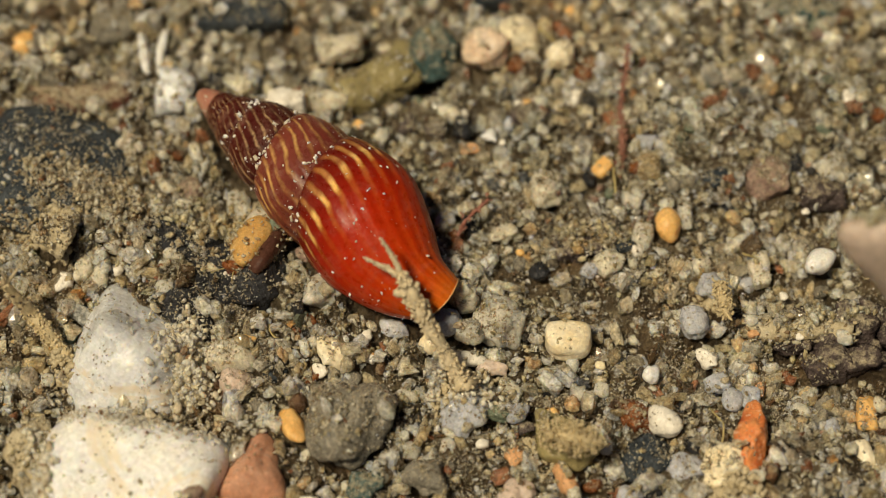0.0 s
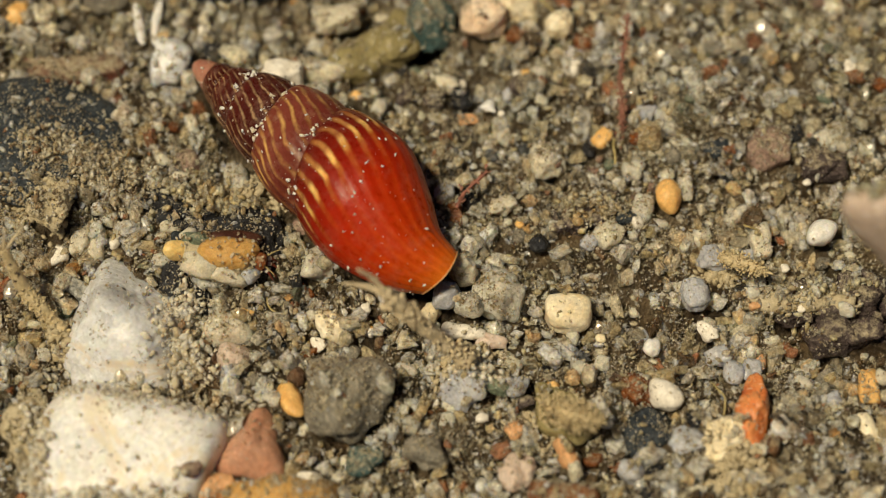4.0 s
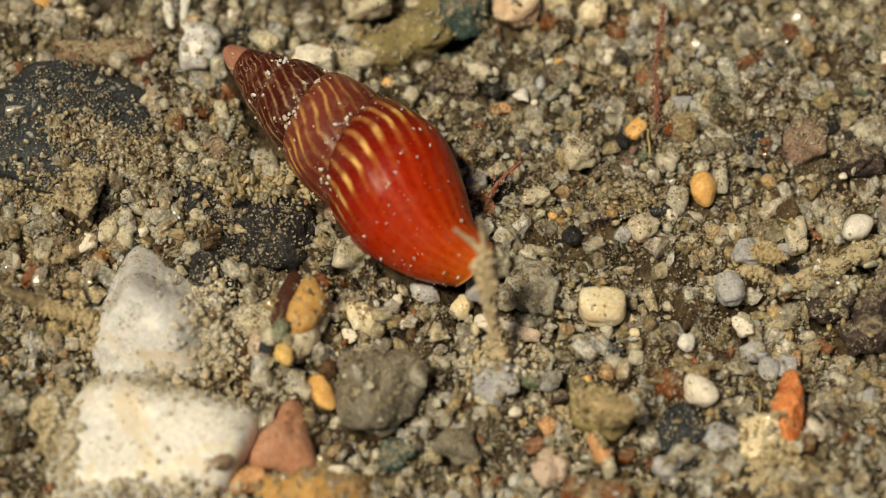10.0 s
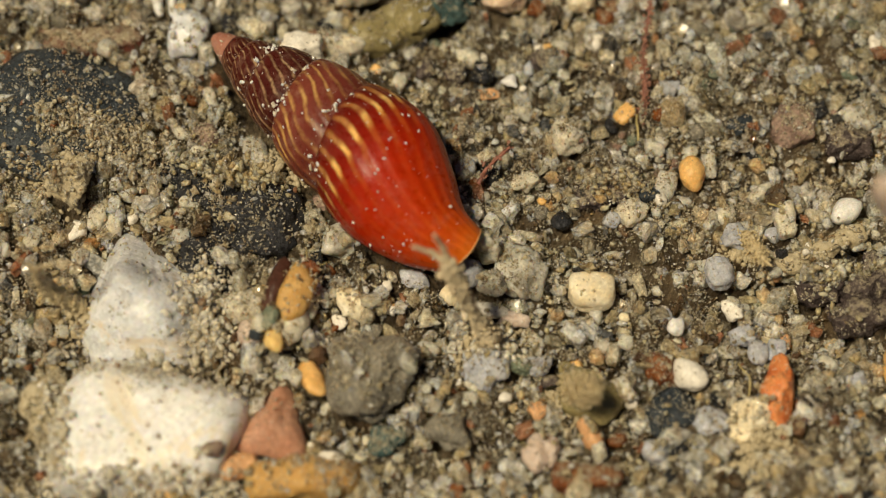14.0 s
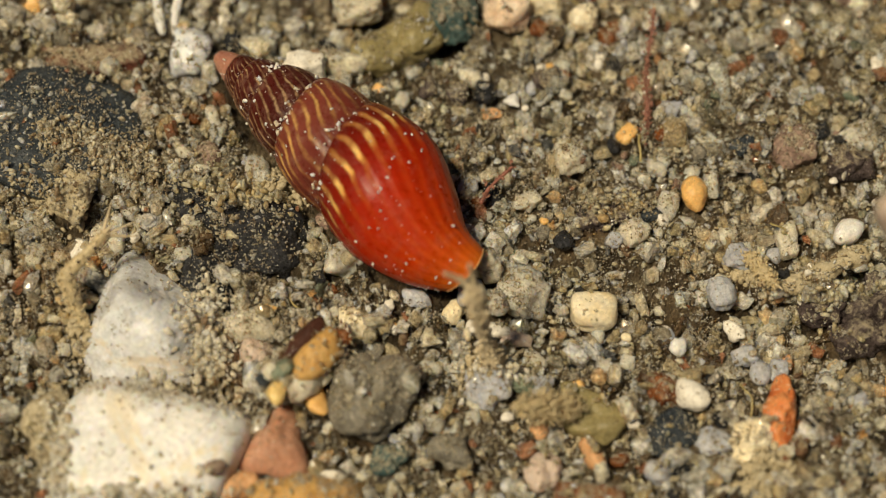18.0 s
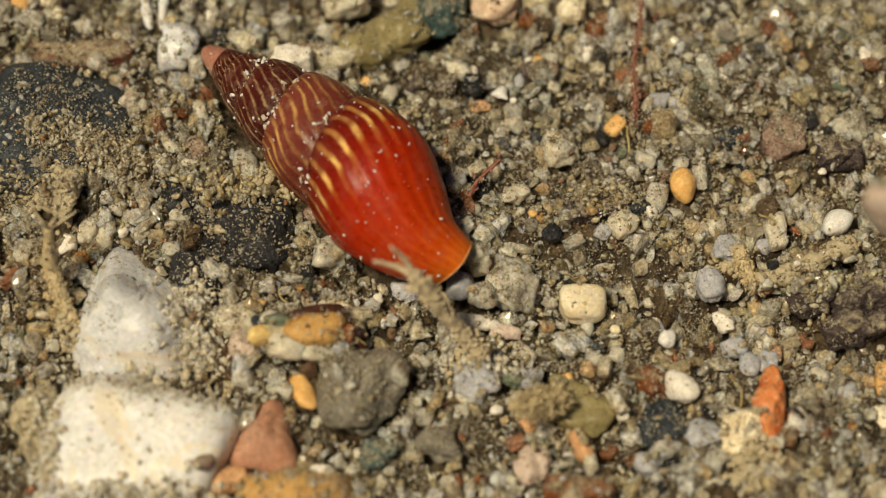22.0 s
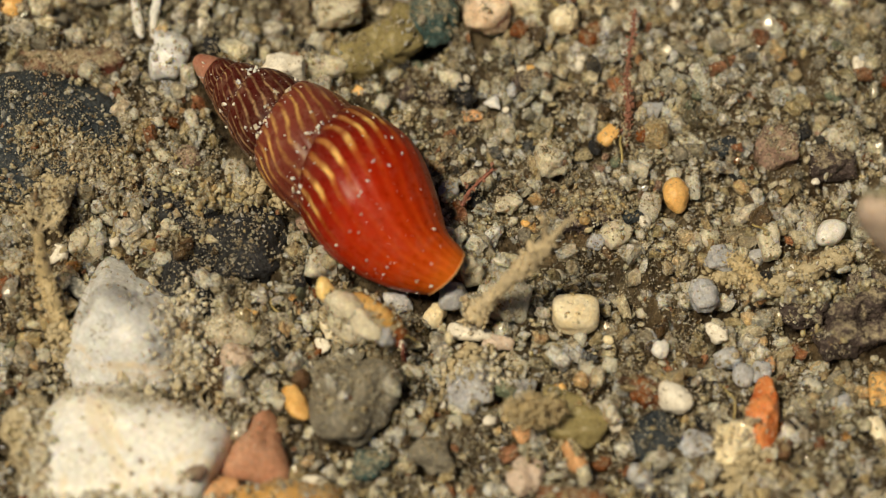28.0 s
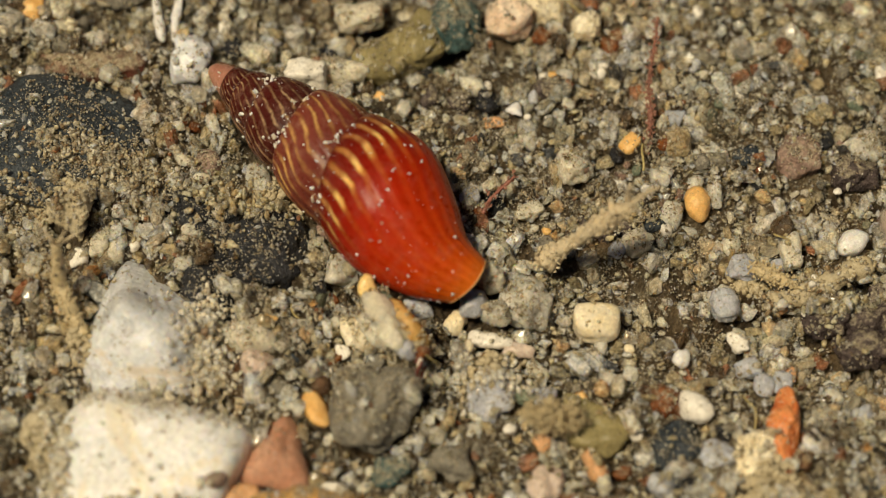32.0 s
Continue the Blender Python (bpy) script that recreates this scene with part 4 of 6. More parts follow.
pebble("sand_grain", "small white grain", "grain", "white", "round", 8.97, -2.57, 0.10, 0.23, 0.28, 0.18, 0, level=3, keep=0)
pebble("sand_grain", "brown glossy grain", "grain", "rust", "round", 8.73, -6.21, 0.00, 0.38, 0.35, 0.26, 0, level=3)
pebble("sand_grain", "pale grey grain", "grain", "bluegrey", "angular", 10.31, -5.54, 0.11, 0.44, 0.50, 0.33, 0, level=3, keep=0.1)
pebble("pebble", "cream long pebble", "stone", "cream", "long", 11.17, -6.26, 0.03, 0.50, 0.88, 0.37, 10, keep=0.1)
pebble("pebble", "orange-brown rough pebble", "stone", "orange", "angular", 11.26, -5.11, 0.06, 0.65, 1.10, 0.48, 0)
pebble("pebble", "dark stone near the corner", "stone", "slate", "angular", 10.54, -7.29, 0.09, 0.88, 0.79, 0.59, 0)
pebble("pebble", "white flat grain", "grain", "white", "angular", 10.56, 6.80, 0.11, 0.50, 0.38, 0.28, 0, level=3, keep=0)
pebble("shell_chip", "bright white shell chip", "shell fragment", "ribbed", "tri", 1.33, 3.59, 0.26, 0.47, 0.35, 0.20, -20, level=3, keep=0)
pebble("sand_grain", "small white grain", "grain", "white", "round", 1.68, 3.41, 0.07, 0.19, 0.19, 0.14, 0, level=3, keep=0)
pebble("sand_grain", "small white grain", "grain", "white", "round", 2.20, 3.42, 0.06, 0.13, 0.14, 0.10, 0, level=3, keep=0)
pebble("sand_grain", "orange grain", "grain", "orange", "angular", 2.43, 4.75, 0.11, 0.29, 0.28, 0.21, 0, level=3, keep=0)
pebble("sand_grain", "orange grain", "grain", "orange", "angular", 2.13, -0.17, 0.08, 0.25, 0.24, 0.18, 0, level=3, keep=0)
pebble("sand_grain", "orange grain", "grain", "orange", "round", -5.32, -2.68, 0.08, 0.21, 0.19, 0.14, 0, level=3, keep=0)
pebble("sand_grain", "orange grain", "grain", "orange", "angular", -7.25, -0.92, 0.16, 0.32, 0.35, 0.24, 0, level=3, keep=0)
pebble("sand_grain", "orange grain", "grain", "orange", "angular", -6.91, -4.96, 0.13, 0.41, 0.44, 0.31, 0, level=3, keep=0.1)
pebble("sand_grain", "peach grain", "grain", "peach", "angular", 0.74, 3.23, 0.07, 0.59, 0.35, 0.26, 0, level=3)
pebble("sand_grain", "peach round grain", "grain", "peach", "round", 5.76, 6.35, 0.11, 0.50, 0.44, 0.33, 0, level=3, keep=0.1)
pebble("sand_grain", "pink round grain", "grain", "peach", "round", 5.60, 5.08, 0.08, 0.59, 0.47, 0.35, 0, level=3, keep=0.1)
pebble("sand_grain", "red speck grain", "grain", "redorange", "angular", -9.30, 1.06, 0.32, 0.29, 0.41, 0.25, 0, level=3, keep=0)
pebble("sand_grain", "red speck grain", "grain", "redorange", "angular", 11.18, 2.70, 0.19, 0.23, 0.22, 0.17, 0, level=3, keep=0)
pebble("sand_grain", "orange grain", "grain", "orange", "angular", 11.80, 4.32, 0.01, 0.38, 0.41, 0.29, 0, level=3)
pebble("sand_grain", "small white grain", "grain", "ribbed", "round", -11.60, -2.39, 0.08, 0.26, 0.27, 0.20, 0, level=3, keep=0)
pebble("sand_grain", "small bright chip", "grain", "white", "angular", -11.03, -5.85, 0.04, 0.35, 0.19, 0.14, 0, level=3, keep=0)
pebble("sand_grain", "cream grain", "grain", "cream", "round", -10.15, -3.11, 0.05, 0.18, 0.19, 0.13, 0, level=3, keep=0)
pebble("pebble", "grey-white flat pebble", "stone", "pale", "round", 8.10, 5.70, 0.12, 1.20, 0.66, 0.60, -5, keep=0.3)
pebble("pebble", "cream-white quartz pebble", "stone", "white", "angular", 7.56, 3.96, 0.12, 0.85, 0.79, 0.60, -10, keep=0.4)
pebble("pebble", "yellowish rough grain", "stone", "cream", "angular", 6.95, 3.62, 0.04, 0.65, 0.54, 0.40, 0, keep=0.4)
pebble("pebble", "translucent grey angular pebble", "stone", "bluegrey", "angular", 5.70, 3.41, 0.14, 0.62, 0.72, 0.50, -20, keep=0.1)
pebble("pebble", "pale angular pebble", "stone", "glass", "angular", 6.20, 1.35, 0.02, 0.44, 0.44, 0.33, 0, level=3)
pebble("pebble", "pale grey chip", "stone", "glass", "angular", 5.32, 1.55, 0.04, 0.56, 0.54, 0.40, 0, level=3, keep=0.2)
pebble("pebble", "large pale rough pebble coated with silt", "stone", "pale", "angular", 2.92, 1.92, 0.18, 1.06, 1.20, 0.80, 0, keep=0.8, rough=0.1)
pebble("pebble", "pale greenish pebble", "stone", "pale", "angular", 0.20, 4.42, 0.04, 0.73, 0.54, 0.40, 0, keep=0.2)
pebble("pebble", "dark maroon grain", "stone", "darkmauve", "angular", -0.98, 4.11, 0.06, 0.62, 0.63, 0.46, 0, level=3)
pebble("pebble", "black grain", "stone", "black", "angular", 0.54, 3.85, 0.06, 0.65, 0.63, 0.47, 0, keep=0.2)
pebble("pebble", "dark brown grain", "stone", "darkmauve", "round", -0.24, 3.89, 0.06, 0.73, 0.66, 0.50, 0)
pebble("pebble", "purple-dark grain", "stone", "darkmauve", "angular", 2.25, 4.26, 0.07, 0.73, 0.69, 0.52, 0)
pebble("pebble", "blue-white grain", "stone", "bluegrey", "angular", 1.86, 4.11, 0.00, 0.32, 0.44, 0.24, 0, level=3, keep=0)
pebble("pebble", "black grain", "stone", "black", "round", 4.11, 2.25, 0.02, 0.41, 0.50, 0.31, 0, level=3, keep=0)
pebble("pebble", "dark grey fibrous schist sliver", "stone", "darkmauve", "slab", 3.98, 0.27, -0.02, 1.9, 0.80, 0.40, 15, keep=0.9, rough=0.2)
pebble("pebble", "dark grey pebble", "stone", "slate", "round", 5.06, 0.14, 0.04, 0.68, 0.54, 0.40, 0, keep=0.3)
pebble("pebble", "black oval pebble", "stone", "black", "round", 2.65, -0.77, 0.04, 0.62, 0.54, 0.40, 30, level=3, keep=0.1)
pebble("pebble", "pale angular chip", "stone", "pale", "angular", 4.56, -0.54, 0.07, 0.82, 0.69, 0.52, 30, keep=0.4)
pebble("pebble", "pale green-white pebble", "stone", "pale", "angular", 1.66, 0.48, 0.05, 0.82, 0.57, 0.43, 20, keep=0.3)
pebble("pebble", "dark grey-green grain", "stone", "slate", "angular", 7.65, 2.23, 0.06, 0.68, 0.63, 0.47, 0, keep=0.3)
pebble("pebble", "black round grain", "stone", "black", "round", 9.88, 2.73, 0.04, 0.59, 0.54, 0.40, 0, level=3, keep=0.2)
pebble("pebble", "black grain", "stone", "black", "angular", 11.18, 3.21, 0.02, 0.88, 0.41, 0.31, 15, keep=0.3)
pebble("pebble", "white round grain beside the shell", "stone", "glass", "round", -0.37, 1.73, 0.02, 0.44, 0.54, 0.33, 0, level=3, keep=0.1)
pebble("pebble", "blue-grey glittering grain beside the shell", "stone", "bluegrey", "angular", 0.01, 0.92, 0.05, 0.59, 0.63, 0.44, 0, level=3, keep=0.4)
pebble("pebble", "grey translucent pebble", "stone", "glass", "angular", -5.69, 1.35, 0.06, 0.65, 1.10, 0.48, 10)
pebble("pebble", "brown-pink pebble", "stone", "mauve", "angular", -7.00, 1.77, 0.11, 0.88, 0.88, 0.66, 0, keep=0.4)
pebble("pebble", "white small pebble", "grain", "white", "angular", -3.32, -3.82, 0.07, 0.35, 0.41, 0.26, 30, level=3, keep=0.1)
pebble("pebble", "bluish grey grain", "stone", "bluegrey", "angular", 4.84, -7.50, 0.06, 0.65, 0.63, 0.47, 0)
pebble("pebble", "orange-brown grain", "stone", "rust", "round", 5.32, -6.69, 0.01, 0.44, 0.38, 0.28, 0, level=3, keep=0.1)
pebble("rust_stone", "rust-red stone at the near edge", "stone", "rust", "slab", 3.06, -8.33, 0.18, 1.76, 0.63, 0.80, 0)
pebble("orange_stone", "yellow-orange stone at the near edge", "stone", "amber", "slab", -4.27, -8.45, 0.26, 2.94, 0.91, 0.80, 4, keep=0.8, rough=0.1)
pebble("pebble", "pale round pebble at the near edge", "stone", "white", "round", -3.42, -7.82, 0.19, 0.82, 0.63, 0.50, 0, keep=0.2)
pebble("pebble", "orange pebble at the near edge", "stone", "peach", "angular", -5.93, -8.03, 0.19, 1.17, 0.63, 0.50, 10, keep=0.3)
pebble("pebble", "brown grain on the white stone", "grain", "mauve", "round", -6.45, -7.88, 1.07, 0.50, 0.47, 0.35, 0, level=3, keep=0)
pebble("silt_lump", "brownish silt beside the white stone", "sediment", "tan", "angular", -10.77, -6.40, 0.48, 1.03, 2.36, 0.90, -8, keep=0.95, rough=0.14)
pebble("silt_lump", "beige silt beside the grey-white stone", "sediment", "pale", "angular", -6.80, -3.72, 0.26, 0.81, 1.57, 0.80, -10, keep=0.95, rough=0.14)
pebble("sand_grain", "white tooth-like grain", "grain", "white", "round", 1.06, -6.00, 0.08, 0.35, 0.32, 0.24, 0, level=3, keep=0)
pebble("pebble", "grey hooked grain", "stone", "pale", "long", 0.25, -5.60, 0.03, 0.76, 0.47, 0.35, -30, keep=0.2)
pebble("sand_grain", "dark maroon grain", "grain", "darkmauve", "angular", 2.22, -5.53, 0.11, 0.41, 0.38, 0.28, 0, level=3, keep=0)
pebble("pebble", "orange-yellow grain", "stone", "orange", "angular", 2.89, -5.08, 0.02, 0.41, 0.47, 0.31, 0, level=3, keep=0.3)
pebble("pebble", "grey slab beyond the shell", "stone", "slate", "slab", -5.86, 7.80, 0.11, 2.50, 0.94, 0.70, 0)
pebble("pebble", "pale stone in the far corner", "stone", "teal", "slab", 10.44, 8.04, 0.14, 2.06, 0.94, 0.80, 0)
pebble("pebble", "dark stone at the far edge", "stone", "slate", "slab", 1.87, 8.49, 0.14, 1.91, 0.79, 0.80, 0)
pebble("pebble", "white flat stone at the far edge", "stone", "pale", "slab", -2.96, 6.67, 0.09, 1.32, 0.79, 0.60, 15)
pebble("pebble", "grey stone at the far edge", "stone", "grey", "angular", -9.68, 7.40, 0.11, 1.32, 0.94, 0.70, 0)

# ---------------- small animals and plants ----------------


def tube_along(points, radii, sides=14, seed=1, lump=0.15):
    """Uneven closed tube through the points."""
    P = np.asarray(points, float)
    n = len(P)
    rings = []
    ref = np.array([0.3, 0.9, 0.1])
    for i in range(n):
        t = P[min(i + 1, n - 1)] - P[max(i - 1, 0)]
        t /= np.linalg.norm(t)
        a = np.cross(t, ref)
        a /= np.linalg.norm(a)
        b = np.cross(t, a)
        th = np.linspace(0, 2 * math.pi, sides, endpoint=False)
        rings.append(P[i] + radii[i] * (np.cos(th)[:, None] * a + np.sin(th)[:, None] * b))
    V = np.concatenate(rings + [P[:1], P[-1:]])
    c = np.repeat(P, sides, 0)
    rad = np.repeat(np.asarray(radii), sides)
    V[:-2] += (V[:-2] - c) * (lump * (waves(V[:-2], 7.0, seed) + 0.7 * waves(V[:-2], 19.0, seed + 1)))[:, None]
    F = [[i * sides + j, i * sides + (j + 1) % sides, (i + 1) * sides + (j + 1) % sides, (i + 1) * sides + j] for i in range(n - 1) for j in range(sides)]
    T = [[a, b, c2] for a, b, c2, d in F] + [[a, c2, d] for a, b, c2, d in F]
    T += [[len(V) - 2, (j + 1) % sides, j] for j in range(sides)] + [[len(V) - 1, (n - 1) * sides + j, (n - 1) * sides + (j + 1) % sides] for j in range(sides)]
    return V, np.array(T)


def joined(*pairs):
    V, F, o = [], [], 0
    for v, f in pairs:
        V.append(v)
        F.append(np.asarray(f) + o)
        o += len(v)
    return np.concatenate(V), np.concatenate(F)


def floc(points, radii, count, size, seed):
    """Silt flakes clinging round a line."""
    r = np.random.default_rng(seed)
    P, R = np.asarray(points, float), np.asarray(radii)
    i = r.uniform(0, len(P) - 1.001, count)
    lo = i.astype(int)
    c = P[lo] + (P[lo + 1] - P[lo]) * (i - lo)[:, None]
    d = r.normal(size=(count, 3))
    d /= np.linalg.norm(d, axis=1, keepdims=True)
    return speckle(c + d * (R[lo] * r.uniform(0.7, 1.25, count))[:, None], size * r.uniform(0.5, 1.3, count), 1, r)


def curve(length, bend, n=24, z0=0.0, axis=(1, 0)):
    s = np.linspace(0, 1, n)
    return np.stack([axis[0] * bend * s ** 2, axis[1] * bend * s ** 2, z0 + length * s], 1)


def forked_amphipod():
    """Silt-coated stalk with two feelers at its tip, standing on its foot."""
    root = tagged(new("tube_amphipod"), "pale tan silt-coated amphipod with forked feelers swaying upright", "amphipod")
    p = curve(3.6, 0.12)
    s = np.linspace(0, 1, 24)
    rad = 0.145 + 0.075 * np.exp(-((s - 0.72) / 0.2) ** 2) + 0.022 * np.sin(s * 31) + 0.22 * np.exp(-s / 0.09)
    part("stalk", raw_mesh("stalk", *joined(tube_along(p, rad, 14, 3, 0.22), floc(p, rad * 1.06, 900, 0.055, 4))), "flesh", root)
    tip = p[-1]
    for sx, ln, nm in ((-1.5, 0.85, "feeler"), (0.12, 1.15, "feeler")):
        q = tip + np.stack([sx * 0.42 * np.linspace(0, 1, 12) ** 0.8, 0.1 * np.sin(np.linspace(0, 3, 12)), ln * np.linspace(-0.05, 1, 12)], 1)
        rr = np.linspace(0.10, 0.03, 12)
        part(nm, raw_mesh(nm, *joined(tube_along(q, rr, 10, 7, 0.2), floc(q, rr, 90, 0.035, 8))), "flesh", root)
    for a, z in ((0.3, 2.9), (2.9, 2.6), (3.6, 3.0), (5.6, 2.4), (0.9, 2.3), (2.4, 2.9)):
        q = np.array([0.05, 0, z]) + np.stack([math.cos(a) * np.linspace(0, 0.34, 8), math.sin(a) * np.linspace(0, 0.34, 8), np.linspace(0, 0.30, 8)], 1)
        part("leg", raw_mesh("leg", *tube_along(q, 0.05 + 0.05 * np.sin(np.linspace(0.2, 2.9, 8)), 8, 9, 0.25)), "flesh", root)
    return root


def tan_amphipod():
    """Upright tan body with dark dots; the upper half bends on the lower."""
    root = tagged(new("tan_amphipod"), "yellowish tan amphipod with dark dots reaching from its burrow", "amphipod")
    p = curve(1.55, 0.05)
    s = np.linspace(0, 1, 24)
    rad = 0.17 + 0.03 * s + 0.012 * np.sin(s * 26)
    part("rear_body", raw_mesh("rear_body", *joined(tube_along(p, rad, 16, 13, 0.08), floc(p, rad * 1.05, 700, 0.045, 14))), "skin", root)
    front = part("fore_body", raw_mesh("fore_body", *joined(tube_along(curve(1.5, -0.05), 0.20 - 0.09 * s + 0.008 * np.sin(s * 22), 16, 15, 0.10), floc(curve(1.5, -0.05), 0.20 - 0.09 * s, 320, 0.03, 16))), "skin", root)
    front.location = Vector((0.05, 0, 1.5)) * MM
    for sx, sy, ln in ((-0.45, 0.1, 0.8), (0.35, -0.1, 0.85), (0.75, 0.1, 0.6), (-0.1, -0.25, 0.5)):
        t = np.linspace(0, 1, 10)
        q = np.array([-0.05, 0, 1.45]) + np.stack([sx * t ** 0.9, sy * t, ln * t], 1)
        part("feeler", raw_mesh("feeler", *tube_along(q, 0.06 - 0.045 * t, 8, 17, 0.15)), "flesh", front)
    for x, y, z in ((0.03, -0.18, 0.15), (-0.07, -0.16, 0.5), (0.07, -0.15, 0.75), (0.0, -0.13, 1.05)):
        part("pigment_dot", raw_mesh("pigment_dot", ICO[2][0] * np.array([0.06, 0.03, 0.05]) + np.array([x, y, z]), ICO[2][1]), "speck", front)
    return root


def stub_worm(name, label, length, r0, seed, fluff=1.0):
    root = tagged(new(name), label, "worm")
    p = curve(length, 0.08, 18)
    s = np.linspace(0, 1, 18)
    rad = r0 * (0.85 + 0.25 * np.sin(np.pi * s ** 0.8)) * np.sqrt(np.clip(1.04 - s ** 6, 0, 1))
    part("body", raw_mesh("body", *joined(tube_along(p, rad / fluff, 14, seed, 0.12), floc(p, rad / fluff, 260, 0.028, seed), floc(p, rad, int(900 * (fluff - 1)), 0.04, seed + 1))), "skin", root)
    for sx in (-0.12, 0.14):
        q = p[-1] + np.stack([sx * np.linspace(0, 1, 6), np.zeros(6), np.linspace(-0.08, 0.22, 6)], 1)
        part("feeler", raw_mesh("feeler", *tube_along(q, np.linspace(0.05, 0.025, 6), 8, seed, 0.1)), "skin", root)
    return root


def sand_tube():
    """Loose tube glued from sand grains; its length along x."""
    root = tagged(new("sand_grain_tube"), "rough tan worm tube of glued sand grains", "worm tube")
    x = np.linspace(-1.45, 1.45, 26)
    p = np.stack([x, 0.08 * np.sin(x * 2), 0.04 * np.cos(x * 3)], 1)
    rad = 0.27 + 0.04 * np.sin(x * 7)
    part("tube", raw_mesh("tube", *tube_along(p, rad, 16, 21, 0.2)), "tan", root)
    ob = part("glued_sand", raw_mesh("glued_sand", *floc(p, rad * 1.05, 520, 0.075, 22)), "silt", root)
    tagged(ob, kind="stuff")
    r = np.random.default_rng(23)
    for nm, mat, px, py, pz, sz in (("white_grain", "white", 0.0, -0.24, 0.10, 0.17), ("clear_grain", "glass", 1.2, -0.2, 0.12, 0.27), ("clear_grain", "glass", -1.3, 0.06, 0.22, 0.24),
                                    ("white_grain", "white", -0.35, 0.30, 0.12, 0.11), ("pink_grain", "peach", -1.25, -0.22, 0.05, 0.2), ("dark_grain", "black", -0.9, 0.2, -0.2, 0.2)):
        v, f = stone_mesh(nm, sz * 1.8, sz * 1.5, sz * 1.4, "angular", int(r.integers(1000)), 3)
        part(nm, raw_mesh(nm, v + np.array([px, py, pz]), f), mat, root)
    return root


def grain_case():
    """Portable case of grains with a small crawler at its +x end."""
    root = tagged(new("grain_case_crawler"), "small crawler in a case of orange, black and grey grains", "crustacean")
    x = np.linspace(-1.0, 0.95, 20)
    p = np.stack([x, 0 * x, 0 * x], 1)
    rad = 0.30 + 0.10 * np.cos(x * 1.5)
    part("case_core", raw_mesh("case_core", *tube_along(p, rad, 16, 31, 0.18)), "tan", root)
    grains = [("yellow_grain", "yellow", "round", -1.06, -0.08, 0.22, 0.60, 0.54, 0.50, 20),
              ("orange_grain", "amber", "long", 0.12, -0.02, 0.22, 1.42, 0.84, 0.70, 0),
              ("orange_tip", "rust", "round", 0.95, 0.0, 0.12, 0.36, 0.46, 0.40, 0),
              ("grey_grain", "pale", "angular", -0.50, -0.36, 0.04, 0.95, 0.56, 0.60, -12),
              ("grey_grain", "pale", "angular", 0.22, -0.44, -0.06, 0.80, 0.55, 0.60, 16),
              ("grey_grain", "bluegrey", "angular", 0.70, -0.30, -0.10, 0.46, 0.42, 0.40, 30),
              ("black_sliver", "maroon", "long", 0.10, 0.48, 0.06, 1.35, 0.40, 0.46, 8),
              ("green_grain", "green", "angular", -0.62, 0.30, 0.22, 0.62, 0.46, 0.46, 12),
              ("white_grain", "pale", "angular", -0.86, 0.42, 0.10, 0.40, 0.34, 0.34, 30),
              ("dark_grain", "slate", "round", -1.10, 0.34, 0.02, 0.34, 0.32, 0.32, 0),
              ("pale_grain", "pale", "angular", -0.2, 0.0, -0.42, 1.10, 0.60, 0.42, 8)]
    for i, (nm, mat, st, gx, gy, gz, w, d, h, rz) in enumerate(grains):
        v, f = stone_mesh(nm, w * 1.25, d * 1.25, h * 1.25, st, 500 + i, 3, 0.06)
        part(nm, raw_mesh(nm, turn_z(v, rz) + np.array([gx * 1.15, gy, gz]), f), mat, root)
    ob = part("silt_film", raw_mesh("silt_film", *floc(p, rad * 1.6, 620, 0.05, 33)), "silt", root)
    tagged(ob, kind="stuff")
    for i, (dy, dz, ln) in enumerate(((0.14, -0.05, 0.32), (-0.14, -0.05, 0.32), (0.05, -0.12, 0.40), (-0.07, -0.14, 0.38))):
        t = np.linspace(0, 1, 9)
        q = np.stack([1.15 + ln * t, dy * (1 + t), dz - 0.30 * t ** 1.5 + 0.12 * np.sin(t * 3)], 1)
        leg = part("leg", raw_mesh("leg", *tube_along(q, 0.055 - 0.03 * t, 8, 40 + i, 0.05)), "leg", root, "dark red jointed leg")
        part("leg_band", raw_mesh("leg_band", *tube_along(q[2:5], np.array([0.062, 0.06, 0.056]), 8, 40, 0.02)), "band", leg, "white ring on the leg")
    for dy in (0.1, -0.1):
        t = np.linspace(0, 1, 9)
        q = np.stack([1.15 + 0.4 * t, dy + dy * 3 * t, 0.12 + 0.28 * t - 0.2 * t * t], 1)
        part("antenna", raw_mesh("antenna", *tube_along(q, 0.022 - 0.012 * t, 6, 50, 0.02)), "fibre", root)
    return root


FORKED = forked_amphipod()
TAN = tan_amphipod()
TAN_FRONT = [c for c in TAN.children if c.name.startswith("fore_body")][0]
STUB = stub_worm("stub_worm", "short plump tan worm bending out from under a grey grain", 1.25, 0.24, 61, 1.35)
LOW = stub_worm("silt_worm", "blurred tan silt-coated worm waving over the sand", 1.7, 0.40, 71, 2.0)
TUBE = sand_tube()
CASE = grain_case()


def mound(x, y, w, h, seed, label):
    r = np.random.default_rng(seed)
    c = np.stack([r.normal(x, w * 0.32, 260), r.normal(y, w * 0.30, 260)], 1)
    d = np.hypot(c[:, 0] - x, c[:, 1] - y) / w
    z = height(c[:, 0], c[:, 1]) + h * np.exp(-(d / 0.45) ** 2) * r.random(260)
    me = raw_mesh("silt_mound", *speckle(np.column_stack([c, z]) , 0.05 + 0.09 * r.random(260), 1, r))
    me.materials.append(M["tan"])
    tagged(new("silt_mound", me), label, "sediment", "burrow mounds", kind="stuff")


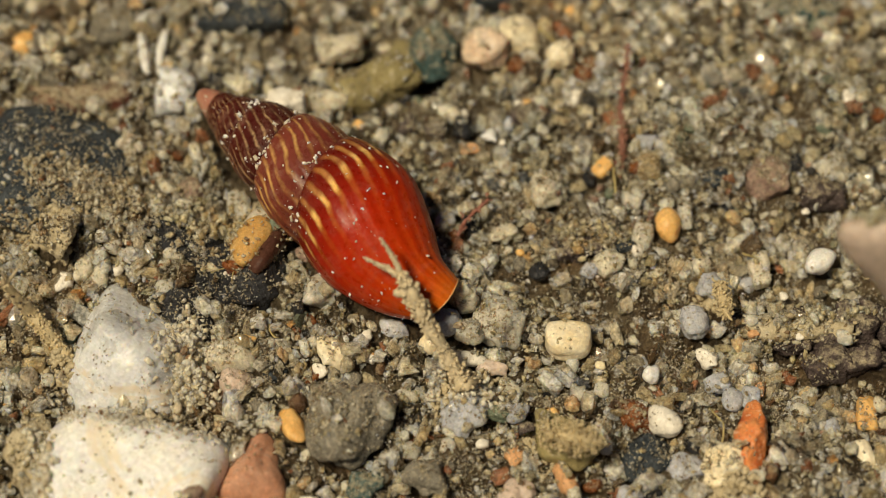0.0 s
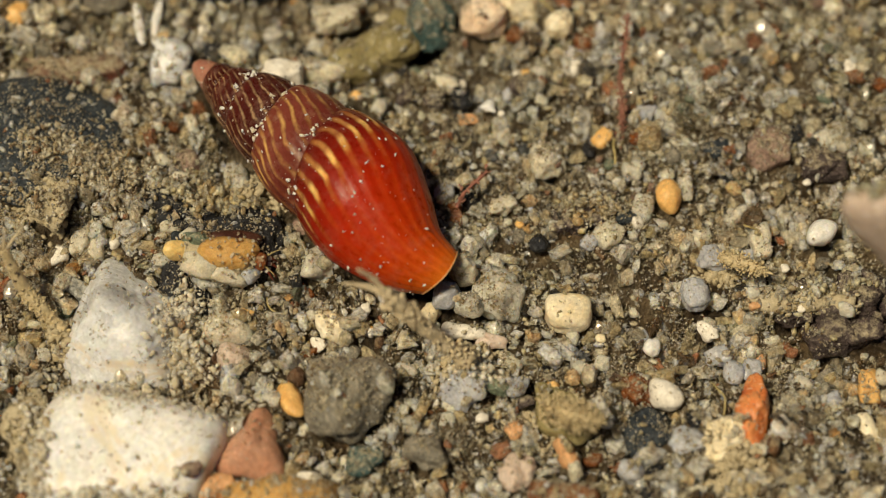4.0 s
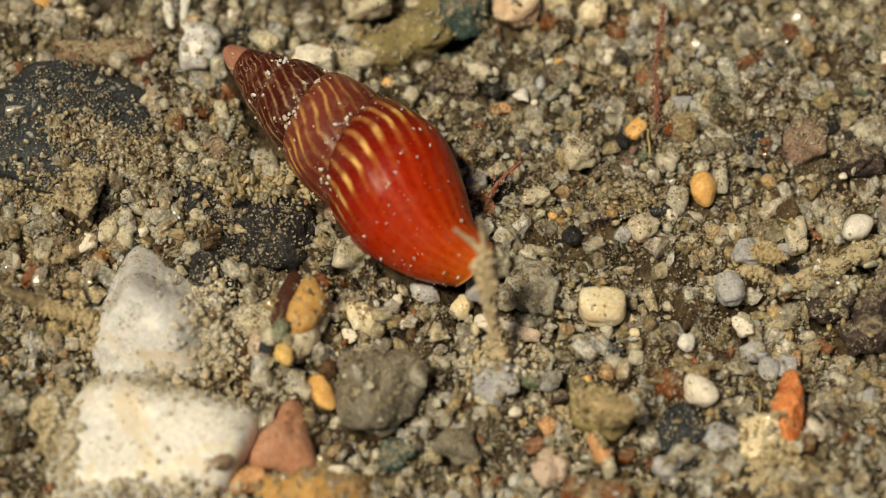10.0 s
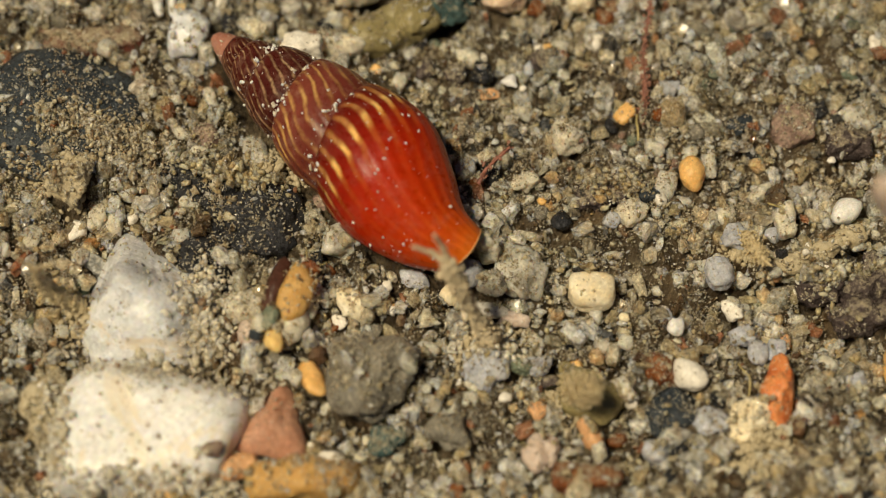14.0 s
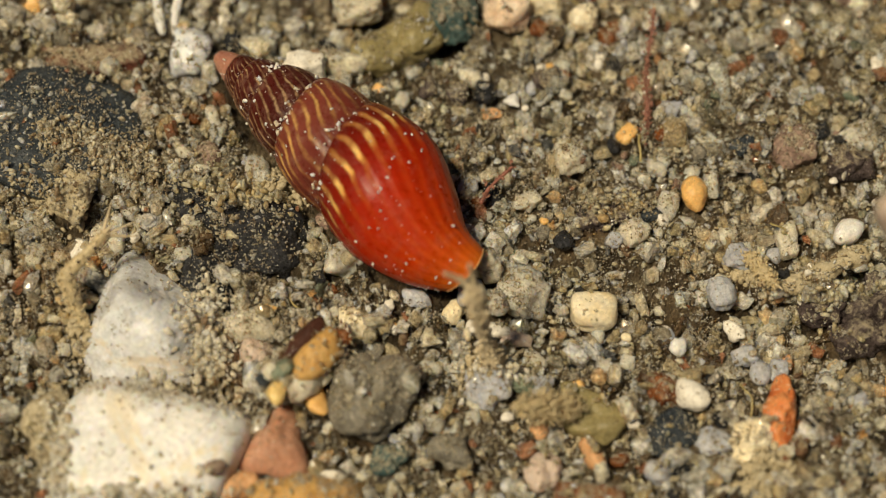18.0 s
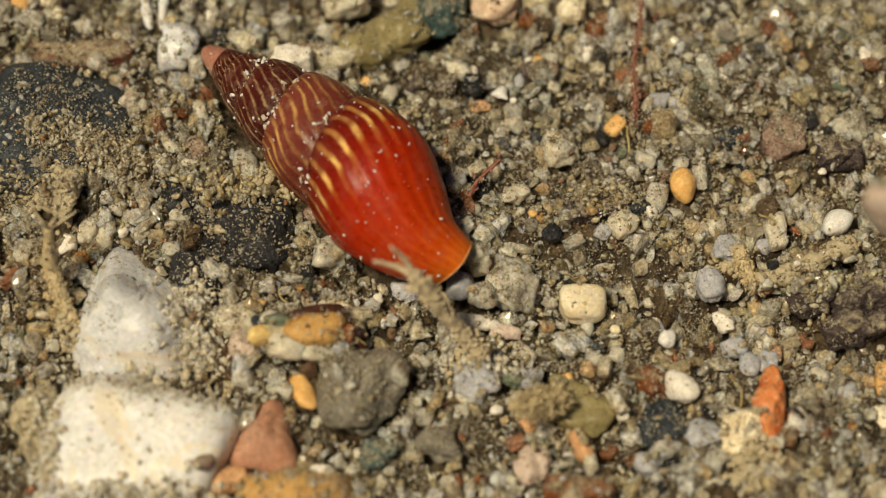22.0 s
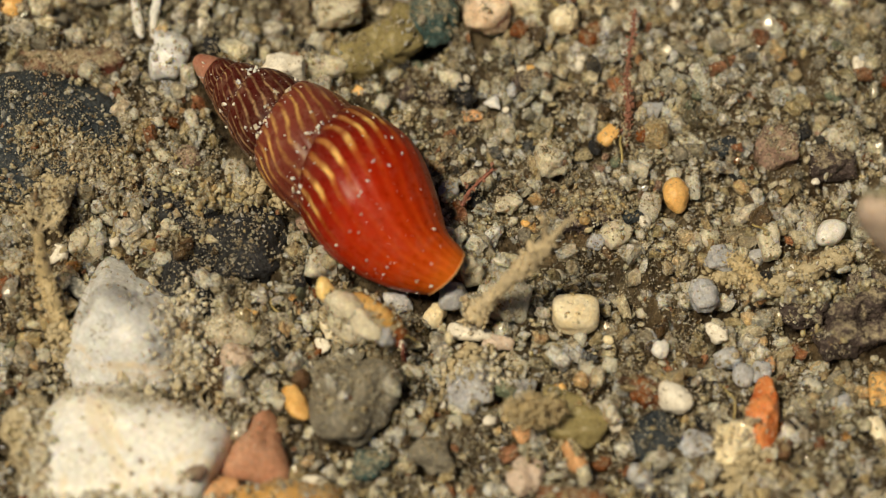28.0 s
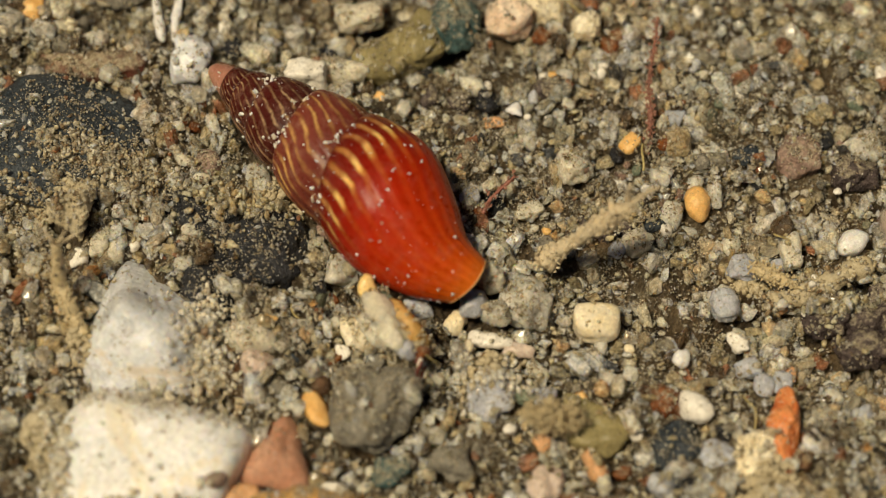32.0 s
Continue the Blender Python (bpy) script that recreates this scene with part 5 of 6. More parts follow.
mound(0.60, -4.45, 1.5, 1.0, 41, "pale tan silt mound at the foot of the amphipod")
mound(-10.05, -3.68, 1.0, 0.5, 42, "tan silt mound round a burrow")
mound(7.53, -1.53, 0.7, 0.4, 43, "silt lump under the grey pebble")
mound(2.74, -6.00, 1.2, 0.5, 44, "tan silt mound with a burrow")
mound(-10.81, 0.34, 1.6, 0.5, 45, "tan silt patch on the slate stone")
mound(-5.21, 0.92, 1.2, 0.4, 46, "silt patch beside the shell")
mound(7.60, -7.55, 1.3, 0.4, 47, "pale tan silt lump near the red stone")


def twig(name, label, pts, r0, mat, beads, seed):
    """Slender alga sprig with bead-like branchlet_fuzz."""
    root = tagged(new(name), label, "seaweed")
    P = np.array(pts, float)
    t = np.linspace(0, 1, 40)
    k = np.linspace(0, 1, len(P))
    q = np.stack([np.interp(t, k, P[:, i]) for i in range(3)], 1)
    q[:, :2] += 0.05 * np.sin(t * 9 + seed)[:, None]
    part("stem", raw_mesh("stem", *tube_along(q, r0 * (1 - 0.5 * t), 8, seed, 0.3)), mat, root)
    if beads:
        r = np.random.default_rng(seed)
        c = q[r.integers(0, 40, beads)] + r.normal(0, r0 * 1.2, (beads, 3))
        ob = part("branchlet_fuzz", raw_mesh("branchlet_fuzz", *speckle(c, r0 * r.uniform(0.4, 0.9, beads), 1, r)), mat + "_pale", root)
        tagged(ob, kind="stuff")


def fibre(pts, r0, seed, label="thin straw-coloured plant fibre on the sand"):
    P = np.array(pts, float)
    t = np.linspace(0, 1, 24)
    k = np.linspace(0, 1, len(P))
    q = np.stack([np.interp(t, k, P[:, i]) for i in range(3)], 1)
    q += 0.05 * np.stack([np.sin(t * 5 + seed), np.cos(t * 4 + seed), 0.5 * np.sin(t * 6)], 1)
    me = raw_mesh("plant_fibre", *tube_along(q, np.full(24, r0), 6, seed, 0.05))
    me.materials.append(M["fibre"])
    tagged(new("plant_fibre", me), label, "fibre", "loose fibres")


twig("red_alga", "slender beaded red alga sprig standing in the sand", [(4.97, 2.42, 0.10), (5.02, 3.75, 0.90), (5.18, 5.66, 1.60)], 0.050, "alga", 420, 81)
twig("red_alga", "thin red alga sprig beside the shell", [(0.37, 0.25, 0.30), (0.67, 0.61, 0.60), (1.26, 1.15, 0.80)], 0.07, "alga", 30, 82)
fibre([(4.80, 2.48, 0.35), (4.82, 1.91, 0.50), (4.74, 1.55, 0.35)], 0.035, 3)
fibre([(7.17, -5.11, 0.35), (7.38, -5.63, 0.50), (7.31, -6.13, 0.35)], 0.025, 4)
fibre([(-10.71, 3.76, 0.35), (-10.23, 3.70, 0.50), (-9.93, 3.72, 0.35)], 0.02, 5)
fibre([(-5.94, -2.51, 0.35), (-5.71, -2.42, 0.50), (-5.50, -2.18, 0.35)], 0.02, 6)
fibre([(-4.82, -2.43, 0.35), (-4.66, -2.76, 0.50), (-4.37, -3.02, 0.35)], 0.03, 7)
fibre([(-8.34, 2.87, 0.35), (-8.02, 2.91, 0.50), (-7.72, 2.82, 0.35)], 0.018, 8)
fibre([(8.22, -0.29, 0.35), (8.41, -0.49, 0.50), (8.62, -0.58, 0.35)], 0.03, 9)
fibre([(2.80, 7.28, 0.35), (3.17, 6.61, 0.50), (3.41, 6.33, 0.35)], 0.03, 10)
fibre([(7.43, 5.59, 0.35), (7.98, 5.77, 0.50), (8.50, 6.16, 0.35)], 0.03, 11)

# ---------------- sand ----------------
from mathutils.bvhtree import BVHTree


def settled(x, y):
    """Where a grain dropped at x, y comes to rest, and how readily it stays there."""
    z = height(x, y)
    keep = np.ones(len(x))
    for i in range(len(x)):
        hit, nrm, idx, _ = BVH.ray_cast(Vector((x[i], y[i], 30)), Vector((0, 0, -1)))
        if hit is not None and hit.z > z[i]:
            z[i] = hit.z
            keep[i] = KEEP[idx] * max(0.15, nrm.z)
    return z, keep


def merge_surface():
    V, F, K, o = [], [], [], 0
    for v, f, k in SURFACE:
        V.append(v)
        F.append(f + o)
        K.append(np.full(len(f), k))
        o += len(v)
    return BVHTree.FromPolygons(np.concatenate(V).tolist(), np.concatenate(F).tolist()), np.concatenate(K)


BVH, KEEP = merge_surface()


def scatter(name, label, count, lo, hi, power, level, material, seed, embed, piles=0.0, share=1.0, clump=0, spread=0.0, heap=0.0):
    """Grains dropped on the bed; with clump, in crumbs of about that many."""
    r = np.random.default_rng(seed)
    x, y = r.uniform(-14.0, 14.0, count), r.uniform(-9.8, 10.2, count)
    lift = np.zeros(count)
    luck = r.random(count)
    if clump:
        if material == "silt":
            x, y = np.concatenate([x, [a for a, b in RIMS]]), np.concatenate([y, [b for a, b in RIMS]])
            count = len(x)
        luck = np.repeat(r.random(count), clump) + r.normal(0, 0.08, count * clump)
        wide = spread * r.uniform(0.5, 1.5, count)
        lift = np.repeat(r.uniform(0, heap, count), clump)
        n = count * clump
        off = r.normal(size=(n, 2)) * np.repeat(wide, clump)[:, None]
        x, y = np.repeat(x, clump) + off[:, 0], np.repeat(y, clump) + off[:, 1]
        lift = lift * np.exp(-(off ** 2).sum(1) / (2 * np.repeat(wide, clump) ** 2)) * r.uniform(0, 1, n)
        count = n
    z, keep = settled(x, y)
    p = np.stack([x, y], 1)
    ok = (luck < np.where(keep < 1, keep * share, 9.0)) & (keep > 0.004)
    if piles:
        ok &= (waves(p, 1.7, seed + 5) + waves(p, 4.5, seed + 6) * 0.6) > r.normal(-piles, 0.4, count)
    size = lo + (hi - lo) * r.random(count) ** power
    z = z + size * (1 - embed) * r.uniform(0.0, 1.6, count) + lift
    V, F = speckle(np.stack([x, y, z], 1)[ok], size[ok], level, r)
    if level > 0:
        register(V, F, {"crumb": 1.0, "clear_sand": 0.32}.get(material, 0.3))
    me = raw_mesh(name, V, F, material == "crumb")
    me.materials.append(M[material])
    return tagged(new(name, me), label, "sand", kind="stuff")


def loose_grains():
    """Grains large enough to be told apart, each on its own."""
    r = np.random.default_rng(77)
    kinds = [("glass", "clear grey quartz grain on the sand", 0.26), ("pale", "pale beige grain dusted with silt", 0.24), ("grey", "dull grey grain half sunk in sand", 0.13), ("white", "small white grain on the sand", 0.08),
             ("black", "black glittering grain on the sand", 0.09), ("bluegrey", "blue-grey grain on the sand", 0.04), ("orange", "small orange grain on the sand", 0.04), ("green", "grey-green grain on the sand", 0.05), ("rust", "rust-brown grain on the sand", 0.05)]
    base = {}
    for k, (mat, label, w) in enumerate(kinds):
        for j in range(4):
            v, f = stone_mesh("sand_grain", 1.0, 0.85, 0.7, ("angular", "round", "slab", "angular")[j], 300 + k * 9 + j, 3, 0.05 if j < 2 else 0.10)
            me = raw_mesh("sand_grain", v, f)
            me.materials.append(M[mat])
            base[k, j] = me
    done, spots = 0, []
    while done < 280:
        x, y = r.uniform(-13.2, 13.2), r.uniform(-9, 9)
        z, keep = settled(np.array([x]), np.array([y]))
        s = 0.30 + 0.34 * r.random() ** 1.6
        if keep[0] < 1 or any((x - a) ** 2 + (y - b) ** 2 < (0.4 * (s + c)) ** 2 for a, b, c in spots):
            continue
        spots.append((x, y, s))
        k = r.choice(len(kinds), p=np.array([q[2] for q in kinds]) / sum(q[2] for q in kinds))
        ob = new("sand_grain", base[k, int(r.integers(4))])
        ob.matrix_world = Matrix.LocRotScale(Vector((x, y, z[0] + 0.10 * s)) * MM, Euler(r.uniform(-0.5, 0.5, 2).tolist() + [r.uniform(0, 6.28)]).to_quaternion(), Vector((s * r.uniform(0.85, 1.25), s, s)))
        vv = np.array([p.co[:] for p in ob.data.vertices]) @ np.array(ob.matrix_world.to_3x3()).T / MM + np.array([x, y, z[0] + 0.10 * s])
        register(vv, ICO[3][1], 0.3)
        tagged(ob, kinds[k][1], "grain", "coarse sand grains")
        done += 1


loose_grains()
scatter("quartz_sand", "pale translucent quartz sand dusted with silt", 4900, 0.10, 0.33, 1.8, 2, "clear_sand", 105, 0.42, 0.9, 0.12)
scatter("coarse_sand", "coarse mixed sand of beige, grey, black and white grains", 1900, 0.08, 0.26, 1.7, 2, "sand", 101, 0.5, 0.9, 0.10)
scatter("fine_sand", "fine beige and grey sand", 13000, 0.04, 0.12, 1.5, 1, "clear_sand", 102, 0.4, 0.9, 0.5)
scatter("silt_crumbs", "beige crumbs of loose silt", 2300, 0.026, 0.11, 2.2, 1, "crumb", 104, 0.4, 0.4, 0.8, 6, 0.22, 0.22)
BVH, KEEP = merge_surface()
scatter("silt", "pale beige silt specks", 7800, 0.016, 0.050, 1.6, 0, "silt", 103, 0.2, 0.9, 1.0, 26, 0.17, 0.36)


def drift(label, ax, ay, bx, by, wide, count, seed, big=0.075, material="drift"):
    """Loose silt lying along a line."""
    r = np.random.default_rng(seed)
    t = r.random(count)
    p = np.stack([ax + (bx - ax) * t + r.normal(0, wide, count), ay + (by - ay) * t + r.normal(0, wide, count)], 1)
    p = p[waves(p, 2.6, seed) > r.normal(-0.7, 0.5, count)]
    size = 0.014 + 1.5 * big * r.random(len(p)) ** 3.6
    z, keep = settled(p[:, 0], p[:, 1])
    me = raw_mesh("silt_drift", *speckle(np.column_stack([p, z + size * r.uniform(0.0, 1.4, len(p))]), size, 1, r))
    me.materials.append(M[material])
    tagged(new("silt_drift", me), label, "sediment", kind="stuff")


# pale specks strewn to imitate the sparkle of wet sand
scatter("mica_flecks", "tiny white flecks standing in for glints on the sand", 1500, 0.014, 0.042, 2.0, 1, "pale_silt", 106, 0.1, 0.0, 0.5)
drift("beige silt along the top of the white stone", -10.0, -5.55, -5.8, -6.15, 0.17, 1500, 201, 0.035)
drift("beige silt beside the white stone", -10.55, -6.0, -10.45, -8.6, 0.22, 900, 202)
drift("beige silt at the foot of the white stone", -9.8, -8.75, -5.9, -8.6, 0.22, 1300, 203)
drift("beige silt ridge across the slate stone", -11.2, 2.0, -8.4, 0.9, 0.36, 4600, 204, 0.050, "silt")
drift("beige silt on the rim of the slate stone", -12.6, 0.6, -10.6, -0.4, 0.40, 900, 205, 0.060, "silt")
drift("beige silt beside the grey-white stone", -6.9, -2.8, -6.75, -5.0, 0.34, 1700, 206)
drift("beige silt among the dark stones", -7.4, 0.9, -5.6, 0.3, 0.35, 1000, 207, 0.085, "crumb")
drift("beige silt over the dark mauve stones", 9.6, -2.6, 12.2, -3.0, 0.42, 1500, 209, 0.085, "crumb")
drift("beige silt over the dark schist sliver", 3.3, 0.1, 4.8, 0.5, 0.22, 500, 210, 0.085, "crumb")
drift("beige silt at the foot of the amphipod", 0.2, -4.3, 1.1, -4.6, 0.30, 1100, 208)

# ---------------- what moves ----------------


def aimed(x, y, z, dx, dy, dz):
    return Matrix.LocRotScale(Vector((x, y, z)) * MM, Vector((0, 0, 1)).rotation_difference(Vector((dx, dy, dz))), None)


def laid(x, y, z, az, pitch, roll):
    return pose(x * MM, y * MM, z * MM, 0, 0, az) @ pose(0, 0, 0, 0, -pitch, 0) @ pose(0, 0, 0, roll, 0, 0)


def bent(rear, front):
    """Pose of the front half on the rear half, from both directions."""
    a = Vector((0, 0, 1)).rotation_difference(Vector(rear))
    b = Vector((0, 0, 1)).rotation_difference(Vector(front))
    return Matrix.LocRotScale(Vector((0.05, 0, 1.5)) * MM, a.inverted() @ b, None)


def motions():
    walk(FORKED, [
        (0, aimed(0.60, -4.63, 0.75, -0.498, 0.543, 0.677)),
        (0.7, aimed(0.60, -4.63, 0.75, -0.344, 0.588, 0.732)),
        (1.3, aimed(0.60, -4.63, 0.75, -0.270, 0.565, 0.779)),
        (1.5, aimed(0.60, -4.63, 0.75, -0.244, 0.607, 0.756)),
        (2.0, aimed(0.60, -4.63, 0.75, -0.224, 0.593, 0.773)),
        (2.5, aimed(0.60, -4.63, 0.75, -0.070, 0.654, 0.754)),
        (3.0, aimed(0.60, -4.63, 0.75, -0.070, 0.595, 0.801)),
        (3.5, aimed(0.60, -4.63, 0.75, -0.577, 0.328, 0.748)),
        (5.5, aimed(0.60, -4.63, 0.75, -0.611, -0.024, 0.792)),
        (6, aimed(0.60, -4.63, 0.75, -0.665, 0.366, 0.651)),
        (7, aimed(0.60, -4.63, 0.75, -0.533, 0.542, 0.650)),
        (8, aimed(0.60, -4.63, 0.75, -0.565, 0.471, 0.677)),
        (9, aimed(0.60, -4.63, 0.75, -0.243, 0.428, 0.871)),
        (10, aimed(0.60, -4.63, 0.75, -0.163, 0.333, 0.929)),
        (12, aimed(0.60, -4.63, 0.75, -0.209, 0.046, 0.977)),
        (13, aimed(0.60, -4.63, 0.75, -0.369, 0.142, 0.918)),
        (16, aimed(0.60, -4.63, 0.75, -0.222, 0.112, 0.969)),
        (18, aimed(0.60, -4.63, 0.75, -0.181, 0.054, 0.982)),
        (19, aimed(0.60, -4.63, 0.75, -0.220, 0.052, 0.974)),
        (19.5, aimed(0.60, -4.63, 0.75, -0.268, 0.056, 0.962)),
        (20, aimed(0.60, -4.63, 0.75, -0.307, -0.072, 0.949)),
        (20.5, aimed(0.60, -4.63, 0.75, -0.319, -0.433, 0.843)),
        (21, aimed(0.60, -4.63, 0.75, -0.250, -0.593, 0.765)),
        (21.5, aimed(0.60, -4.63, 0.75, -0.454, -0.170, 0.875)),
        (22, aimed(0.60, -4.63, 0.75, -0.515, 0.191, 0.836)),
        (23, aimed(0.60, -4.63, 0.75, -0.669, 0.333, 0.665)),
        (25, aimed(0.60, -4.63, 0.75, -0.716, 0.479, 0.508)),
        (25.5, aimed(0.60, -4.63, 0.75, -0.665, 0.411, 0.624)),
        (26.5, aimed(0.610, -4.096, 0.800, -0.100, 0.350, 0.930)),
        (27.5, aimed(0.62, -3.56, 0.85, 0.319, 0.155, 0.935)),
        (28, aimed(0.64, -3.35, 0.85, 0.476, 0.154, 0.866)),
        (28.5, aimed(1.24, -2.43, 0.85, 0.255, 0.305, 0.918)),
        (29, aimed(2.17, -1.78, 0.85, 0.131, 0.220, 0.967)),
        (29.5, aimed(2.03, -1.55, 0.85, 0.167, 0.333, 0.928)),
        (30, aimed(2.15, -1.46, 0.85, 0.023, 0.318, 0.948)),
        (30.5, aimed(2.02, -1.69, 0.85, 0.197, 0.227, 0.954)),
        (31, aimed(1.91, -1.61, 0.85, 0.325, 0.209, 0.922)),
        (31.5, aimed(1.87, -1.57, 0.85, 0.398, -0.022, 0.917)),
        (32, aimed(2.02, -1.44, 0.85, 0.525, -0.003, 0.851)),
    ])
    walk(TAN, [
        (0, aimed(-10.05, -3.68, 0.60, -0.637, 0.621, 0.457)),
        (1, aimed(-10.05, -3.68, 0.60, -0.641, 0.620, 0.453)),
        (1.5, aimed(-10.05, -3.68, 0.60, -0.422, 0.762, 0.492)),
        (2, aimed(-10.05, -3.68, 0.60, -0.515, 0.709, 0.482)),
        (2.5, aimed(-10.05, -3.68, 0.60, -0.490, 0.725, 0.483)),
        (3, aimed(-10.05, -3.68, 0.60, -0.489, 0.726, 0.483)),
        (3.5, aimed(-10.05, -3.68, 0.60, -0.556, 0.684, 0.472)),
        (5.5, aimed(-10.05, -3.68, 0.60, -0.764, -0.105, 0.637)),
        (9, aimed(-10.05, -3.68, 0.60, -0.836, 0.088, 0.541)),
        (12, aimed(-10.05, -3.68, 0.60, -0.977, 0.068, 0.203)),
        (13.5, aimed(-10.05, -3.68, 0.60, -0.772, -0.018, 0.636)),
        (15.5, aimed(-10.05, -3.68, 0.60, 0.016, 0.088, 0.996)),
        (16, aimed(-10.05, -3.68, 0.60, -0.083, 0.230, 0.970)),
        (17, aimed(-10.05, -3.68, 0.60, 0.016, 0.281, 0.960)),
        (18, aimed(-10.05, -3.68, 0.60, -0.314, 0.590, 0.744)),
        (19, aimed(-10.05, -3.68, 0.60, -0.343, 0.810, 0.475)),
        (20, aimed(-10.05, -3.68, 0.60, -0.345, 0.807, 0.478)),
        (22, aimed(-10.05, -3.68, 0.60, -0.402, 0.784, 0.474)),
        (24, aimed(-10.05, -3.68, 0.60, -0.310, 0.708, 0.634)),
        (25.5, aimed(-10.05, -3.68, 0.60, -0.398, 0.734, 0.550)),
        (28, aimed(-10.05, -3.68, 0.60, -0.342, 0.810, 0.476)),
        (30, aimed(-10.05, -3.68, 0.60, -0.459, 0.764, 0.455)),
        (32, aimed(-10.05, -3.68, 0.60, -0.444, 0.769, 0.460)),
    ])
    walk(TAN_FRONT, [
        (0, bent((-0.637, 0.621, 0.457), (-0.325, 0.076, 0.943))),
        (1, bent((-0.641, 0.620, 0.453), (-0.311, 0.080, 0.947))),
        (1.5, bent((-0.422, 0.762, 0.492), (0.021, 0.075, 0.997))),
        (2, bent((-0.515, 0.709, 0.482), (0.738, 0.405, 0.540))),
        (2.5, bent((-0.490, 0.725, 0.483), (0.323, 0.316, 0.892))),
        (3, bent((-0.489, 0.726, 0.483), (-0.074, 0.498, 0.864))),
        (3.5, bent((-0.556, 0.684, 0.472), (-0.111, 0.483, 0.868))),
        (5.5, bent((-0.764, -0.105, 0.637), (-0.459, -0.266, 0.848))),
        (9, bent((-0.836, 0.088, 0.541), (-0.390, -0.126, 0.912))),
        (12, bent((-0.977, 0.068, 0.203), (-0.581, -0.126, 0.804))),
        (13.5, bent((-0.772, -0.018, 0.636), (-0.390, -0.278, 0.878))),
        (15.5, bent((0.016, 0.088, 0.996), (0.857, 0.491, 0.157))),
        (16, bent((-0.083, 0.230, 0.970), (0.843, 0.507, 0.180))),
        (17, bent((0.016, 0.281, 0.960), (0.777, 0.201, 0.597))),
        (18, bent((-0.314, 0.590, 0.744), (0.689, 0.669, 0.281))),
        (19, bent((-0.343, 0.810, 0.475), (0.479, 0.385, 0.789))),
        (20, bent((-0.345, 0.807, 0.478), (0.105, 0.362, 0.926))),
        (22, bent((-0.402, 0.784, 0.474), (0.081, 0.298, 0.951))),
        (24, bent((-0.310, 0.708, 0.634), (0.084, 0.123, 0.989))),
        (25.5, bent((-0.398, 0.734, 0.550), (0.025, 0.271, 0.962))),
        (28, bent((-0.342, 0.810, 0.476), (-0.028, 0.401, 0.916))),
        (30, bent((-0.459, 0.764, 0.455), (0.028, 0.413, 0.910))),
        (32, bent((-0.444, 0.769, 0.460), (0.056, 0.265, 0.963))),
    ])
    walk(STUB, [
        (0, aimed(7.53, -1.53, 0.75, -0.033, -0.942, 0.333)),
        (1, aimed(7.53, -1.53, 0.75, 0.724, -0.600, 0.341)),
        (2, aimed(7.53, -1.53, 0.75, 0.977, -0.209, 0.045)),
        (3, aimed(7.53, -1.53, 0.75, 0.984, -0.162, 0.074)),
        (3.5, aimed(7.53, -1.53, 0.75, 0.971, -0.236, 0.029)),
        (5.5, aimed(7.53, -1.53, 0.75, 0.153, -0.963, 0.222)),
        (6, aimed(7.53, -1.53, 0.75, 0.245, -0.952, 0.183)),
        (7, aimed(7.53, -1.53, 0.75, 0.261, -0.954, 0.144)),
        (8.5, aimed(7.53, -1.53, 0.75, 0.249, -0.776, 0.579)),
        (9, aimed(7.53, -1.53, 0.75, 0.299, -0.776, 0.555)),
        (9.4, aimed(7.53, -1.53, 0.75, 0.668, -0.351, 0.656)),
        (10, aimed(7.53, -1.53, 0.75, 0.282, -0.566, 0.774)),
        (11, aimed(7.53, -1.53, 0.75, 0.097, -0.854, 0.512)),
        (13, aimed(7.53, -1.53, 0.75, 0.218, -0.815, 0.536)),
        (16, aimed(7.53, -1.53, 0.75, 0.171, -0.978, 0.123)),
        (18, aimed(7.53, -1.53, 0.75, 0.397, -0.865, 0.307)),
        (20, aimed(7.53, -1.53, 0.75, 0.204, -0.888, -0.411)),
        (22, aimed(7.53, -1.53, 0.75, 0.308, -0.869, -0.387)),
        (24, aimed(7.53, -1.53, 0.75, 0.778, -0.602, -0.179)),
        (25.5, aimed(7.53, -1.53, 0.75, 0.735, -0.676, -0.056)),
        (28, aimed(7.53, -1.53, 0.75, 0.715, -0.668, -0.208)),
        (32, aimed(7.53, -1.53, 0.75, 0.898, -0.438, -0.046)),
    ])
    walk(LOW, [
        (0, aimed(2.74, -6.00, 0.80, 0.698, -0.438, 0.567)),
        (3.5, aimed(2.74, -6.00, 0.80, 0.680, -0.504, 0.532)),
        (13.5, aimed(2.74, -6.00, 0.80, 0.385, -0.456, 0.802)),
        (15.5, aimed(2.74, -6.00, 0.80, -0.678, -0.500, 0.539)),
        (16.5, aimed(2.74, -6.00, 0.80, -0.743, -0.366, 0.560)),
        (17.5, aimed(2.74, -6.00, 0.80, -0.818, -0.230, 0.528)),
        (19, aimed(2.74, -6.00, 0.80, -0.923, -0.254, 0.290)),
        (21, aimed(2.74, -6.00, 0.80, -0.771, -0.392, 0.502)),
        (23, aimed(2.74, -6.00, 0.80, -0.743, -0.378, 0.552)),
        (25.5, aimed(2.74, -6.00, 0.80, -0.707, -0.408, 0.577)),
        (28, aimed(2.74, -6.00, 0.80, -0.783, -0.284, 0.554)),
        (30, aimed(2.74, -6.00, 0.80, -0.832, -0.180, 0.525)),
        (32, aimed(2.74, -6.00, 0.80, -0.823, -0.179, 0.539)),
    ])
